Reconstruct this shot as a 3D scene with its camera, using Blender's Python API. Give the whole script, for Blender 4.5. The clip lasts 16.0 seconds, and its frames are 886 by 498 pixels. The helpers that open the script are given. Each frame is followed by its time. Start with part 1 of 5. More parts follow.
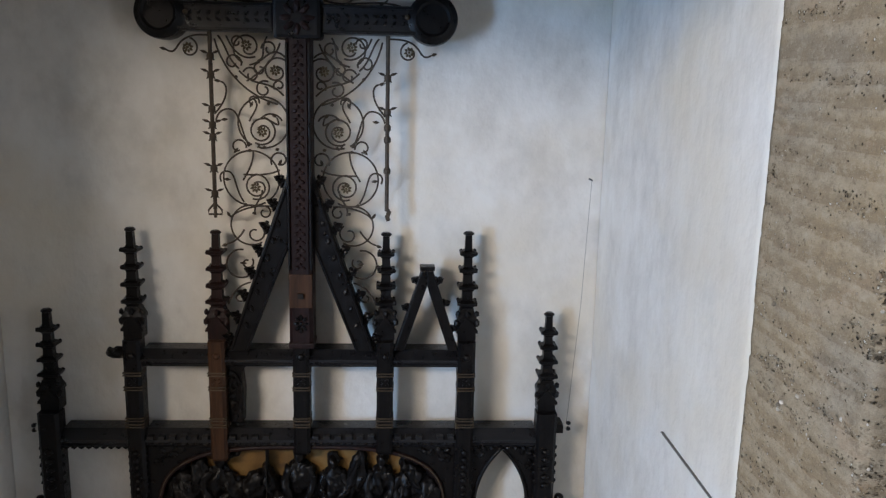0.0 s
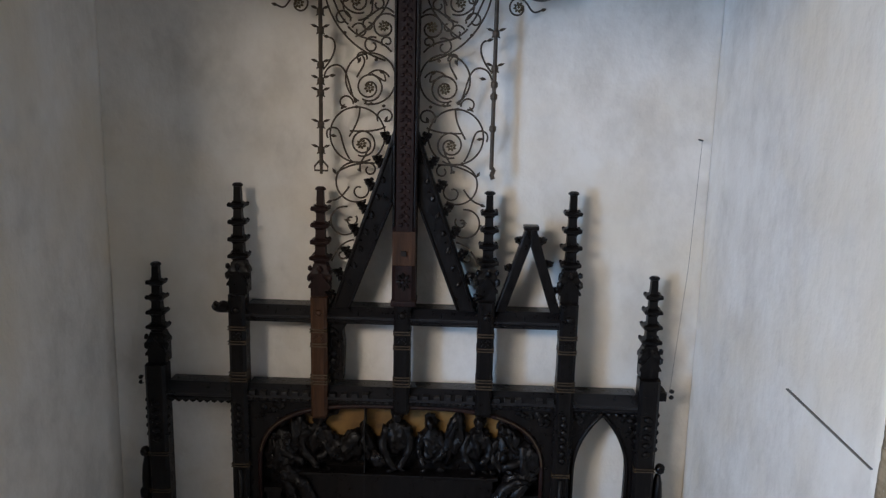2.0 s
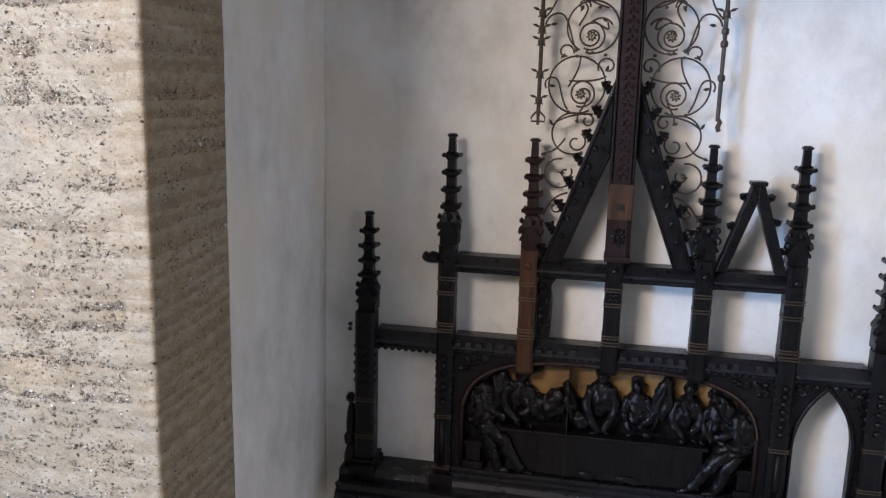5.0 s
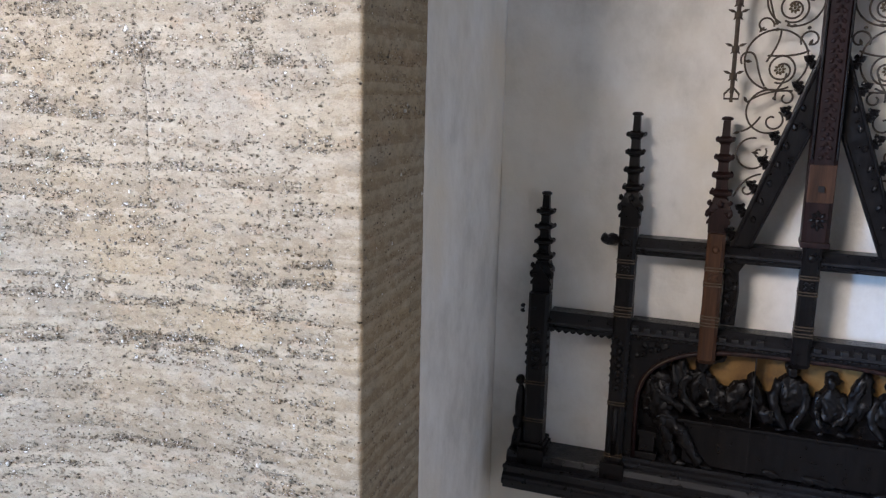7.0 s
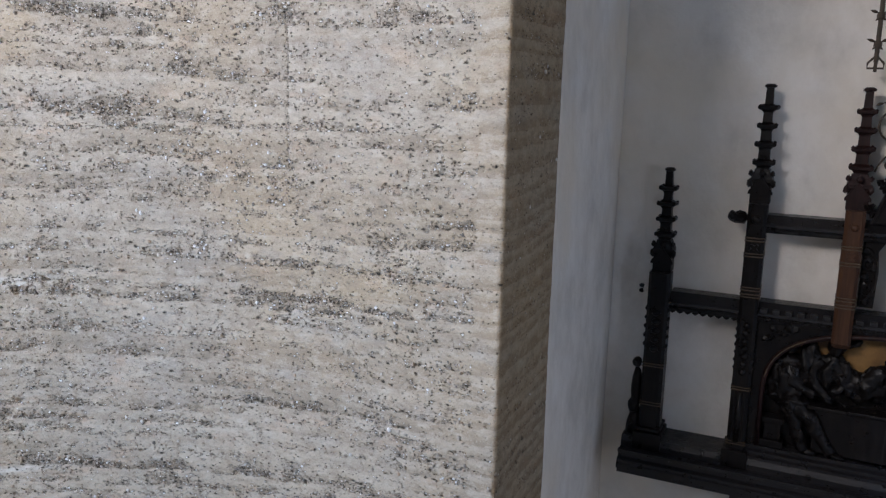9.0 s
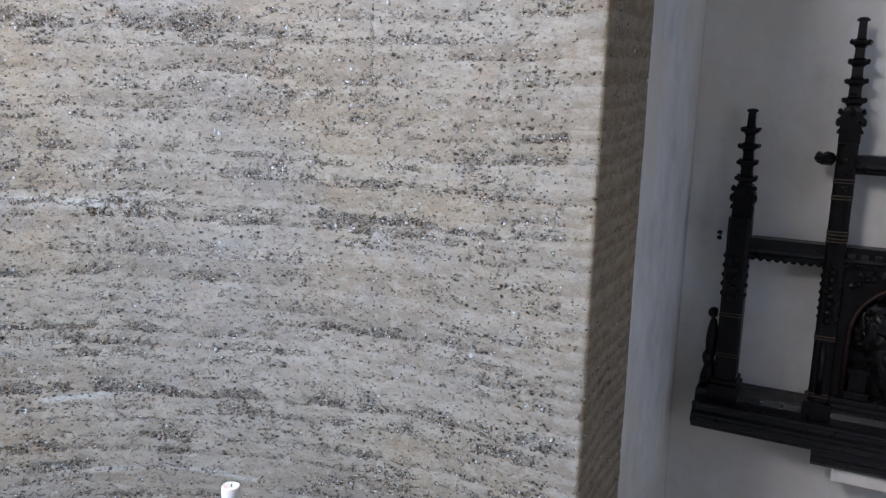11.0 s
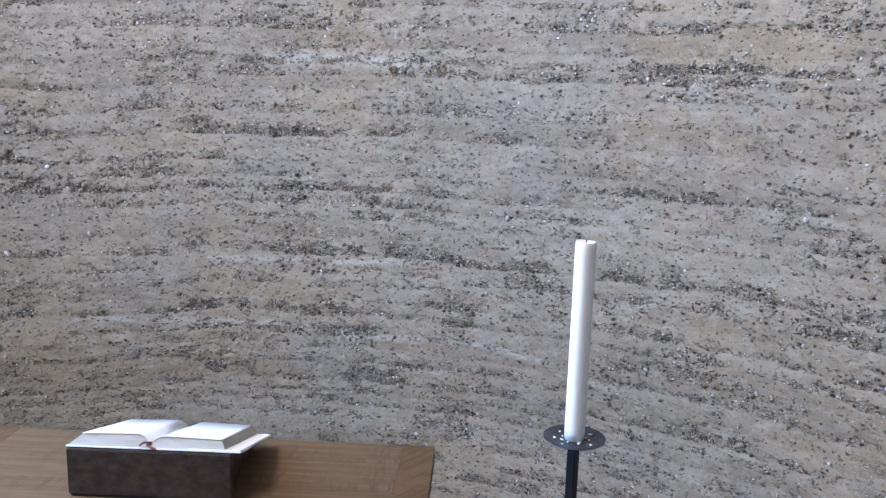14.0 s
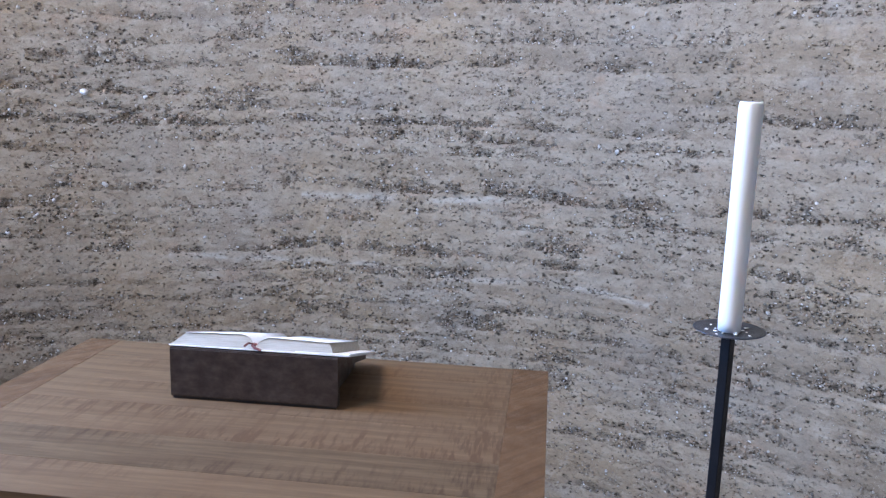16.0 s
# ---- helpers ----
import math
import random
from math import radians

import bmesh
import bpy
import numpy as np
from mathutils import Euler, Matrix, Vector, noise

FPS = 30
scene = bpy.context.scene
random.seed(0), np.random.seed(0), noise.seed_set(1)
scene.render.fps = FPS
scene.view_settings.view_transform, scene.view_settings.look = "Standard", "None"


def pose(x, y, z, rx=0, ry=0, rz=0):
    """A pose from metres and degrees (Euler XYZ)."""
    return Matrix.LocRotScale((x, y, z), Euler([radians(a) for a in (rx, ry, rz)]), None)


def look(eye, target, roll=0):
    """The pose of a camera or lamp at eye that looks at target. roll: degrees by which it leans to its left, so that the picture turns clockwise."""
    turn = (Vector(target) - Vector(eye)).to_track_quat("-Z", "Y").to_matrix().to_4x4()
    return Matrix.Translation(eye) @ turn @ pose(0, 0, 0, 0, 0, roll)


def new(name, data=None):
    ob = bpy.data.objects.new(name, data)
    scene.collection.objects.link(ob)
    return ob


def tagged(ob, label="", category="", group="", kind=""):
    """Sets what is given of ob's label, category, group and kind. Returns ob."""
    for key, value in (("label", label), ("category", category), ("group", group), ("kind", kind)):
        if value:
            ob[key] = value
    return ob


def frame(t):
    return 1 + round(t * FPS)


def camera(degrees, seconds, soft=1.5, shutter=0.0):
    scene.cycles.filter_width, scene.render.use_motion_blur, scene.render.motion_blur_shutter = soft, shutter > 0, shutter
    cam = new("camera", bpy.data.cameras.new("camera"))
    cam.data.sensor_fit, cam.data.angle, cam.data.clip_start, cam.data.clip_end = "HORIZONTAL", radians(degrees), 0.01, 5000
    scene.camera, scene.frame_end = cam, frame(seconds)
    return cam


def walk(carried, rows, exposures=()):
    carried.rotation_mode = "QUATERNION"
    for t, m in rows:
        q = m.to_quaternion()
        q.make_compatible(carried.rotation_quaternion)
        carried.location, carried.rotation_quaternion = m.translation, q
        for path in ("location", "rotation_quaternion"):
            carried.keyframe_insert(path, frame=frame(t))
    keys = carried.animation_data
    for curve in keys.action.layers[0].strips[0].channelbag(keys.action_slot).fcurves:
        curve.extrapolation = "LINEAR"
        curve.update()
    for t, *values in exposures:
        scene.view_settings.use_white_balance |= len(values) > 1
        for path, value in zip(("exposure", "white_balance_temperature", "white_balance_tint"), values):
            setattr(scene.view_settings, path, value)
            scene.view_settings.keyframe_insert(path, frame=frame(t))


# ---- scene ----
cam = camera(57.1, 16.0, soft=1.3)
METRES, EYE, TILT, LEAN, TURN = 2.8, 3.75, -11.5, -1.25, -2.8
ROWS = [
    (0.0, 0.0, 0.0, 0.0, 0.0, 0.0, -0.0),
    (0.5, -0.0193, 0.0036, -0.0215, 0.46, 0.06, -0.15),
    (1.0, -0.0371, 0.0084, -0.0427, 1.38, 0.15, -0.41),
    (1.5, -0.0562, 0.0109, -0.0643, 2.76, 0.19, -0.62),
    (2.0, -0.0781, 0.013, -0.0819, 4.32, 0.16, -0.97),
    (2.5, -0.0952, 0.0153, -0.1021, 6.0, 0.33, -1.35),
    (3.0, -0.1159, 0.0173, -0.1178, 7.53, 0.21, -1.61),
    (5.5, -0.2386, 0.0116, -0.2011, 16.16, 0.29, -3.49),
    (6.0, -0.2641, 0.0081, -0.2157, 18.47, 0.29, -3.97),
    (6.5, -0.2882, 0.003, -0.2286, 20.71, 0.11, -4.36),
    (7.0, -0.3132, -0.0028, -0.2419, 22.7, 0.07, -4.69),
    (7.5, -0.3368, -0.0083, -0.2539, 24.28, 0.09, -4.98),
    (8.0, -0.359, -0.014, -0.2664, 25.56, -0.05, -5.26),
    (8.5, -0.3799, -0.0177, -0.2837, 26.66, -0.05, -5.46),
    (9.0, -0.4004, -0.0208, -0.3043, 27.58, -0.09, -5.63),
    (11.5, -0.4886, -0.0161, -0.4516, 31.53, -0.51, -6.66),
    (12.0, -0.5077, -0.0144, -0.4878, 34.14, -0.65, -7.1),
    (12.5, -0.5275, -0.0121, -0.5263, 37.16, -0.85, -7.68),
    (13.0, -0.5466, -0.012, -0.5635, 40.14, -1.35, -8.2),
    (13.5, -0.5649, -0.0102, -0.5976, 43.09, -1.76, -8.58),
    (14.0, -0.581, -0.0054, -0.6303, 45.6, -1.95, -8.97),
    (14.5, -0.5966, -0.0023, -0.6592, 47.52, -2.31, -9.32),
    (15.0, -0.6113, 0.0004, -0.6853, 48.99, -2.62, -9.53),
    (15.5, -0.6253, 0.0039, -0.7081, 49.97, -2.73, -9.76),
    (16.0, -0.639, 0.0071, -0.7284, 50.54, -2.74, -9.81),
]
EXPOSURES = [(0.0, 0.0, 6050, 13), (2.0, -0.2, 6050, 14), (3.0, 0.25, 6250, 20), (5.5, 0.5, 5700, 17), (7.5, 0.52, 5650, 17), (9.0, 0.08, 5400, 17), (12.5, 0.04, 5200, 17), (16.0, 0.06, 5130, 22)]
walk(cam, [(t, pose(0, 0, EYE, TILT, LEAN, TURN) @ pose(METRES * x, METRES * y, METRES * z, 90 + pitch, roll, yaw)) for t, x, y, z, yaw, pitch, roll in ROWS], EXPOSURES)

# ---- world and light ----
world = bpy.data.worlds.new("sky")
scene.world = world
world.use_nodes = True
sky = world.node_tree.nodes.new("ShaderNodeTexSky")
sky.sky_type, sky.sun_disc = "NISHITA", False
sky.sun_elevation, sky.sun_rotation = radians(40), radians(200)
world.node_tree.links.new(sky.outputs[0], world.node_tree.nodes["Background"].inputs[0])
world.node_tree.nodes["Background"].inputs[1].default_value = 0.1


def area_lamp(name, at, aim, sx, sy, watts, colour):
    lamp = bpy.data.lights.new(name, "AREA")
    lamp.shape, lamp.size, lamp.size_y, lamp.energy, lamp.color = "RECTANGLE", sx, sy, watts, colour
    ob = new(name, lamp)
    ob.matrix_world = look(at, aim)
    return ob


CEIL = 5.6
# roof and side sources are unseen: directions follow the shadows, openings are assumed
area_lamp("roof_light_lamp", (-3.9, -1.6, 5.35), (-1.9, 2.6, 2.0), 2.0, 1.7, 395, (1.0, 0.85, 0.66))
area_lamp("window_lamp_side", (-5.26, -1.1, 2.6), (0.0, 0.9, 2.5), 1.1, 2.2, 350, (0.42, 0.67, 1.0))
# added fill from the east, brightens the left jambs; no known window there
area_lamp("window_lamp_east", (4.85, -2.6, 3.0), (-1.5, 2.5, 2.6), 1.2, 2.0, 60, (0.92, 0.95, 1.0))


# ---- materials ----
class Nodes:
    """Short way to write a node material."""

    def __init__(self, name, rough=0.7, metal=0.0):
        self.mat = bpy.data.materials.new(name)
        self.mat.use_nodes = True
        self.tree = self.mat.node_tree
        self.bsdf = self.tree.nodes["Principled BSDF"]
        self.bsdf.inputs["Roughness"].default_value = rough
        self.bsdf.inputs["Metallic"].default_value = metal
        self.coord = self.tree.nodes.new("ShaderNodeTexCoord").outputs["Object"]

    def put(self, socket, value):
        if isinstance(value, bpy.types.NodeSocket):
            self.tree.links.new(value, socket)
        else:
            socket.default_value = value

    def scaled(self, x, y, z, source=None):
        n = self.tree.nodes.new("ShaderNodeMapping")
        n.inputs["Scale"].default_value = (x, y, z)
        self.put(n.inputs["Vector"], source or self.coord)
        return n.outputs[0]

    def noise(self, scale, detail=4, vec=None, rough=0.55):
        n = self.tree.nodes.new("ShaderNodeTexNoise")
        self.put(n.inputs["Vector"], vec or self.coord)
        n.inputs["Scale"].default_value, n.inputs["Detail"].default_value, n.inputs["Roughness"].default_value = scale, detail, rough
        return n.outputs["Fac"]

    def attr(self, name):
        n = self.tree.nodes.new("ShaderNodeAttribute")
        n.attribute_name = name
        return n.outputs["Fac"]

    def island(self):
        return self.tree.nodes.new("ShaderNodeNewGeometry").outputs["Random Per Island"]

    def per_object(self):
        return self.tree.nodes.new("ShaderNodeObjectInfo").outputs["Random"]

    def ramp(self, fac, *stops):
        n = self.tree.nodes.new("ShaderNodeValToRGB")
        while len(n.color_ramp.elements) < len(stops):
            n.color_ramp.elements.new(0.5)
        for e, (p, c) in zip(n.color_ramp.elements, stops):
            e.position = p
            e.color = (c, c, c, 1) if isinstance(c, (int, float)) else (*c, 1)
        self.put(n.inputs["Fac"], fac)
        return n.outputs["Color"]

    def mix(self, fac, a, b, mode="MIX"):
        n = self.tree.nodes.new("ShaderNodeMix")
        n.data_type, n.blend_type = "RGBA", mode
        self.put(n.inputs[0], fac)
        for i, v in ((6, a), (7, b)):
            self.put(n.inputs[i], v if isinstance(v, bpy.types.NodeSocket) else (*v, 1))
        return n.outputs[2]

    def math(self, op, a, b=0.0, c=0.0):
        n = self.tree.nodes.new("ShaderNodeMath")
        n.operation = op
        for i, v in enumerate((a, b, c)):
            self.put(n.inputs[i], v)
        return n.outputs[0]

    def colour(self, value):
        self.put(self.bsdf.inputs["Base Color"], value if isinstance(value, bpy.types.NodeSocket) else (*value, 1))
        return self

    def rough(self, value):
        self.put(self.bsdf.inputs["Roughness"], value)
        return self

    def bump(self, height, distance=0.005, strength=1.0):
        n = self.tree.nodes.new("ShaderNodeBump")
        n.inputs["Distance"].default_value, n.inputs["Strength"].default_value = distance, strength
        self.put(n.inputs["Height"], height)
        self.put(self.bsdf.inputs["Normal"], n.outputs[0])
        return self


def earth_material():
    m = Nodes("rammed_earth", 0.95)
    m.bsdf.inputs["Specular IOR Level"].default_value = 0.15
    coarse, lime, tone = m.attr("coarse"), m.attr("lime"), m.attr("tone")
    wide = m.noise(1.1, 4)
    flat = m.scaled(1.0, 1.0, 5.0)
    streak = m.noise(3.2, 6, flat, 0.65)
    grit = m.noise(75, 4, None, 0.75)
    fine = m.noise(210, 2)
    body = m.ramp(streak, (0.28, (0.235, 0.188, 0.128)), (0.5, (0.300, 0.245, 0.171)), (0.72, (0.386, 0.324, 0.233)))
    body = m.mix(m.ramp(wide, (0.42, 0.0), (0.60, 0.75)), body, (0.349, 0.259, 0.149))
    body = m.mix(m.ramp(m.noise(2.4, 5, m.scaled(1, 1, 2.4), 0.6), (0.54, 0.0), (0.66, 0.75)), body, (0.288, 0.248, 0.190))
    body = m.mix(m.ramp(m.noise(3.7, 4, m.scaled(1.2, 1.2, 3.0), 0.6), (0.58, 0.0), (0.70, 0.7)), body, (0.361, 0.252, 0.158))
    body = m.mix(m.math("MULTIPLY", coarse, 0.20), body, (0.164, 0.124, 0.077))
    body = m.mix(m.ramp(tone, (0.35, 0.0), (0.8, 0.38)), body, (0.402, 0.339, 0.242))
    body = m.mix(m.ramp(tone, (0.22, 0.34), (0.48, 0.0)), body, (0.208, 0.158, 0.096))
    body = m.mix(m.math("MULTIPLY", lime, 0.55), body, (0.560, 0.504, 0.404))
    body = m.mix(m.ramp(grit, (0.34, 0.45), (0.46, 0.0)), body, (0.124, 0.098, 0.066))
    body = m.mix(m.ramp(fine, (0.60, 0.0), (0.70, 0.4)), body, (0.493, 0.429, 0.318))
    mottle = m.noise(17, 6, m.scaled(1.0, 1.0, 1.8), 0.7)
    body = m.mix(m.ramp(mottle, (0.34, 0.55), (0.50, 0.0)), body, (0.205, 0.160, 0.108))
    body = m.mix(m.ramp(mottle, (0.52, 0.0), (0.68, 0.6)), body, (0.450, 0.380, 0.280))
    # bedded stones and shade-dark pores, crowded where the layer was poured coarse, rare elsewhere
    wobble = m.tree.nodes.new("ShaderNodeVectorMath")
    wobble.operation = "MULTIPLY_ADD"
    wavy = m.tree.nodes.new("ShaderNodeTexNoise")
    wavy.inputs["Scale"].default_value, wavy.inputs["Detail"].default_value = 70.0, 2.0
    m.put(wavy.inputs["Vector"], m.coord)
    m.put(wobble.inputs[0], wavy.outputs["Color"])
    wobble.inputs[1].default_value = (0.012, 0.012, 0.012)
    m.put(wobble.inputs[2], m.coord)
    vec = m.scaled(1.0, 1.0, 1.6, wobble.outputs[0])
    height = m.math("MULTIPLY_ADD", m.noise(38, 4, vec, 0.7), 0.30, m.math("MULTIPLY", grit, 0.35))
    for scale, reach, base in ((58.0, 0.80, 0.008), (105.0, 0.80, 0.048)):
        v = m.tree.nodes.new("ShaderNodeTexVoronoi")
        v.inputs["Scale"].default_value = scale
        m.put(v.inputs["Vector"], vec)
        away = v.outputs["Distance"]
        pick = m.tree.nodes.new("ShaderNodeSeparateColor")
        m.put(pick.inputs[0], v.outputs["Color"])
        limit = m.math("MULTIPLY_ADD", coarse, reach, base)
        here = m.math("GREATER_THAN", limit, pick.outputs[0])
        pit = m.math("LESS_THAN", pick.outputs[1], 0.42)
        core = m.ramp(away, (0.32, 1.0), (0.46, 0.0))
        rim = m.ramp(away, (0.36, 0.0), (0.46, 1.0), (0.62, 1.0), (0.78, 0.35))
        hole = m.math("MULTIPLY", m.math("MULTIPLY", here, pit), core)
        stone = m.math("MULTIPLY", m.math("SUBTRACT", here, m.math("MULTIPLY", here, pit)), core)
        grey = m.ramp(pick.outputs[2], (0.0, (0.17, 0.135, 0.10)), (0.4, (0.30, 0.25, 0.185)), (0.75, (0.46, 0.40, 0.31)), (0.95, (0.70, 0.66, 0.58)))
        body = m.mix(m.math("MULTIPLY", stone, 0.85), body, grey)
        # dark rim and pore colours paint in the shade of the pits
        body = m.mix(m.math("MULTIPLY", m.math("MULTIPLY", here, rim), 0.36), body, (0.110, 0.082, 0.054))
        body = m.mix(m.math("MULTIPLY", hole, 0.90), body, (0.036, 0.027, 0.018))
        size = 58.0 / scale
        height = m.math("MULTIPLY_ADD", stone, 0.9 * size, height)
        height = m.math("MULTIPLY_ADD", hole, -1.4 * size, height)
        height = m.math("MULTIPLY_ADD", m.math("MULTIPLY", here, rim), -0.35 * size, height)
    m.colour(body)
    return m.bump(height, 0.012, 1.0).mat


def pebble_material():
    m = Nodes("pebble", 0.92)
    m.bsdf.inputs["Specular IOR Level"].default_value = 0.15
    r = m.island()
    c = m.ramp(r, (0.0, (0.09, 0.075, 0.06)), (0.25, (0.20, 0.165, 0.125)), (0.5, (0.30, 0.25, 0.185)), (0.75, (0.36, 0.255, 0.165)), (0.9, (0.46, 0.41, 0.33)), (0.97, (0.66, 0.63, 0.57)))
    return m.colour(m.mix(m.ramp(m.noise(120, 3), (0.35, 0.0), (0.7, 0.5)), c, (0.30, 0.26, 0.20))).bump(m.noise(200, 2), 0.002).mat


def plaster_material():
    m = Nodes("lime_plaster", 0.85)
    big = m.noise(0.9, 4)
    mid = m.noise(3.2, 6, m.scaled(1.1, 1.1, 0.85), 0.65)
    c = m.ramp(mid, (0.34, (0.62, 0.595, 0.55)), (0.5, (0.73, 0.705, 0.66)), (0.64, (0.79, 0.77, 0.73)))
    c = m.mix(m.ramp(big, (0.45, 0.0), (0.66, 0.8)), c, (0.72, 0.65, 0.53))
    c = m.mix(m.ramp(m.noise(9, 6, None, 0.7), (0.62, 0.0), (0.8, 0.3)), c, (0.55, 0.53, 0.50))
    m.colour(c)
    trowel = m.noise(4.2, 5, m.scaled(1.0, 1.0, 0.7), 0.55)
    h = m.math("MULTIPLY_ADD", trowel, 2.4, m.math("MULTIPLY", m.noise(60, 3), 0.12))
    return m.bump(h, 0.012, 0.7).mat


def wood_material(name, dark, mid, light, rough, axis, scale=1.0, wear=0.0, worn=(0.06, 0.05, 0.045), gloss=0.2):
    m = Nodes(name, rough)
    m.bsdf.inputs["Specular IOR Level"].default_value = gloss
    sc = [14.0 * scale] * 3
    sc[axis] = 1.1 * scale
    vec = m.scaled(*sc)
    grain = m.noise(3.0, 7, vec, 0.65)
    c = m.ramp(grain, (0.28, dark), (0.5, mid), (0.74, light))
    if wear:
        c = m.mix(m.ramp(m.noise(16, 6, None, 0.7), (0.56, 0.0), (0.74, wear)), c, worn)
    m.colour(c)
    m.rough(m.ramp(m.noise(20, 4), (0.3, max(rough - 0.14, 0.05)), (0.7, min(rough + 0.16, 1))))
    return m.bump(m.math("MULTIPLY_ADD", grain, 0.6, m.math("MULTIPLY", m.noise(90, 3, vec), 0.3)), 0.0025, 0.7).mat


def table_material(name, along, figure=0.75):
    """Figured wood: long grain with short cross ripples."""
    m = Nodes(name, 0.5)
    m.bsdf.inputs["Specular IOR Level"].default_value = 0.1
    turn = m.tree.nodes.new("ShaderNodeMapping")
    turn.inputs["Rotation"].default_value = (0, 0, -along)
    m.put(turn.inputs["Vector"], m.coord)
    shift = m.math("MULTIPLY", m.per_object(), 9.0)
    vec = m.scaled(1.5, 22.0, 22.0, turn.outputs[0])
    grain = m.noise(2.6, 7, vec, 0.65)
    c = m.ramp(grain, (0.26, (0.060, 0.038, 0.020)), (0.5, (0.108, 0.071, 0.037)), (0.75, (0.160, 0.108, 0.058)))
    ripple = m.noise(3.4, 4, m.scaled(20.0, 3.2, 3.2, turn.outputs[0]), 0.6)
    patch = m.noise(2.3, 3, m.scaled(1.2, 3.0, 1.0, turn.outputs[0]))
    c = m.mix(m.math("MULTIPLY", m.ramp(ripple, (0.48, 0.0), (0.62, 1.0)), m.ramp(patch, (0.45, figure * 0.5 - 0.3), (0.62, figure))), c, (0.058, 0.034, 0.018))
    c = m.mix(m.ramp(shift, (0.0, 0.0), (1.0, 0.22)), c, (0.22, 0.13, 0.065))
    m.colour(c)
    m.rough(m.ramp(patch, (0.3, 0.45), (0.7, 0.6)))
    return m.bump(m.math("MULTIPLY_ADD", grain, 0.4, m.math("MULTIPLY", ripple, 0.3)), 0.0012, 0.6).mat


def plain_material(name, colour, rough, metal=0.0, vary=0.25, scale=18.0):
    m = Nodes(name, rough, metal)
    shade = tuple(v * (1 - vary) for v in colour)
    m.colour(m.mix(m.ramp(m.noise(scale, 5, None, 0.65), (0.35, 0.0), (0.68, 1.0)), colour, shade))
    return m.bump(m.noise(scale * 5, 3), 0.0015, 0.5).mat


def gilding_material():
    m = Nodes("worn_gilding", 0.5, 0.15)
    c = m.ramp(m.noise(5, 6, None, 0.7), (0.3, (0.09, 0.045, 0.015)), (0.55, (0.21, 0.12, 0.035)), (0.8, (0.29, 0.175, 0.06)))
    return m.colour(m.mix(m.ramp(m.noise(24, 5), (0.55, 0.0), (0.72, 0.7)), c, (0.07, 0.04, 0.02))).bump(m.noise(40, 4), 0.002).mat


def pages_material():
    m = Nodes("page_edges", 0.8)
    # cream edges, darkened in colour for the weak light on the book's head
    lines = m.noise(6.0, 3, m.scaled(3, 3, 160))
    return m.colour(m.ramp(lines, (0.3, (0.36, 0.33, 0.26)), (0.6, (0.50, 0.465, 0.385)))).bump(lines, 0.0006).mat


EARTH, PEBBLE, PLASTER = earth_material(), pebble_material(), plaster_material()
OAK = wood_material("dark_oak", (0.002, 0.0017, 0.0018), (0.0042, 0.0034, 0.0034), (0.009, 0.007, 0.0066), 0.36, 2, 1.0, 0.3, (0.028, 0.023, 0.023), 0.20)
# same oak with the bluish sky sheen of the rails put into its colour
OAK_RAIL = wood_material("dark_oak_rail_sheen", (0.004, 0.0038, 0.0042), (0.0095, 0.0090, 0.0102), (0.019, 0.018, 0.020), 0.34, 0, 1.0, 0.3, (0.022, 0.021, 0.022), 0.36)
OAK_BROWN = wood_material("brown_oak", (0.020, 0.010, 0.006), (0.045, 0.021, 0.011), (0.078, 0.038, 0.020), 0.5, 2, 1.0, 0.3, (0.03, 0.02, 0.016))
OAK_RED = wood_material("reddish_oak", (0.006, 0.003, 0.003), (0.014, 0.006, 0.0055), (0.028, 0.011, 0.009), 0.48, 2, 1.0, 0.4, (0.020, 0.014, 0.013))
GILDING = gilding_material()
BRASS_LINE = plain_material("rubbed_gilt_line", (0.085, 0.058, 0.032), 0.5, 0.2, 0.6, 40)
IRON = plain_material("rusty_wrought_iron", (0.070, 0.052, 0.036), 0.6, 0.35, 0.55, 40)
PETAL = plain_material("dull_gilt_iron", (0.11, 0.082, 0.042), 0.55, 0.4, 0.6, 60)
BLACK_STEEL = plain_material("black_steel", (0.012, 0.012, 0.014), 0.38, 0.5, 0.3, 30)
PLATE_STEEL = plain_material("waxy_grey_steel", (0.10, 0.105, 0.12), 0.32, 0.7, 0.45, 60)
WALNUT_BLOCK = wood_material("dark_walnut", (0.030, 0.022, 0.017), (0.056, 0.041, 0.032), (0.088, 0.066, 0.052), 0.45, 0)
PAPER = plain_material("white_paper", (0.80, 0.785, 0.75), 0.75, 0, 0.05, 30)
PAGES = pages_material()
COVER = plain_material("black_book_cloth", (0.022, 0.020, 0.021), 0.6)
RIBBON = plain_material("red_ribbon", (0.16, 0.035, 0.025), 0.6)
PORCELAIN = plain_material("white_porcelain", (0.72, 0.70, 0.66), 0.35)
SHADOW_LINE = plain_material("shadow_line_grey", (0.17, 0.165, 0.155), 0.9)
FLOOR = plain_material("tamped_floor", (0.30, 0.27, 0.235), 0.9, 0, 0.35, 3)
# ceiling is out of view, its paleness chosen to bounce fill light
CEILING = plain_material("pale_timber_ceiling", (0.68, 0.64, 0.58), 0.85, 0, 0.2, 4)
WICK = plain_material("burnt_wick", (0.012, 0.010, 0.009), 0.9)


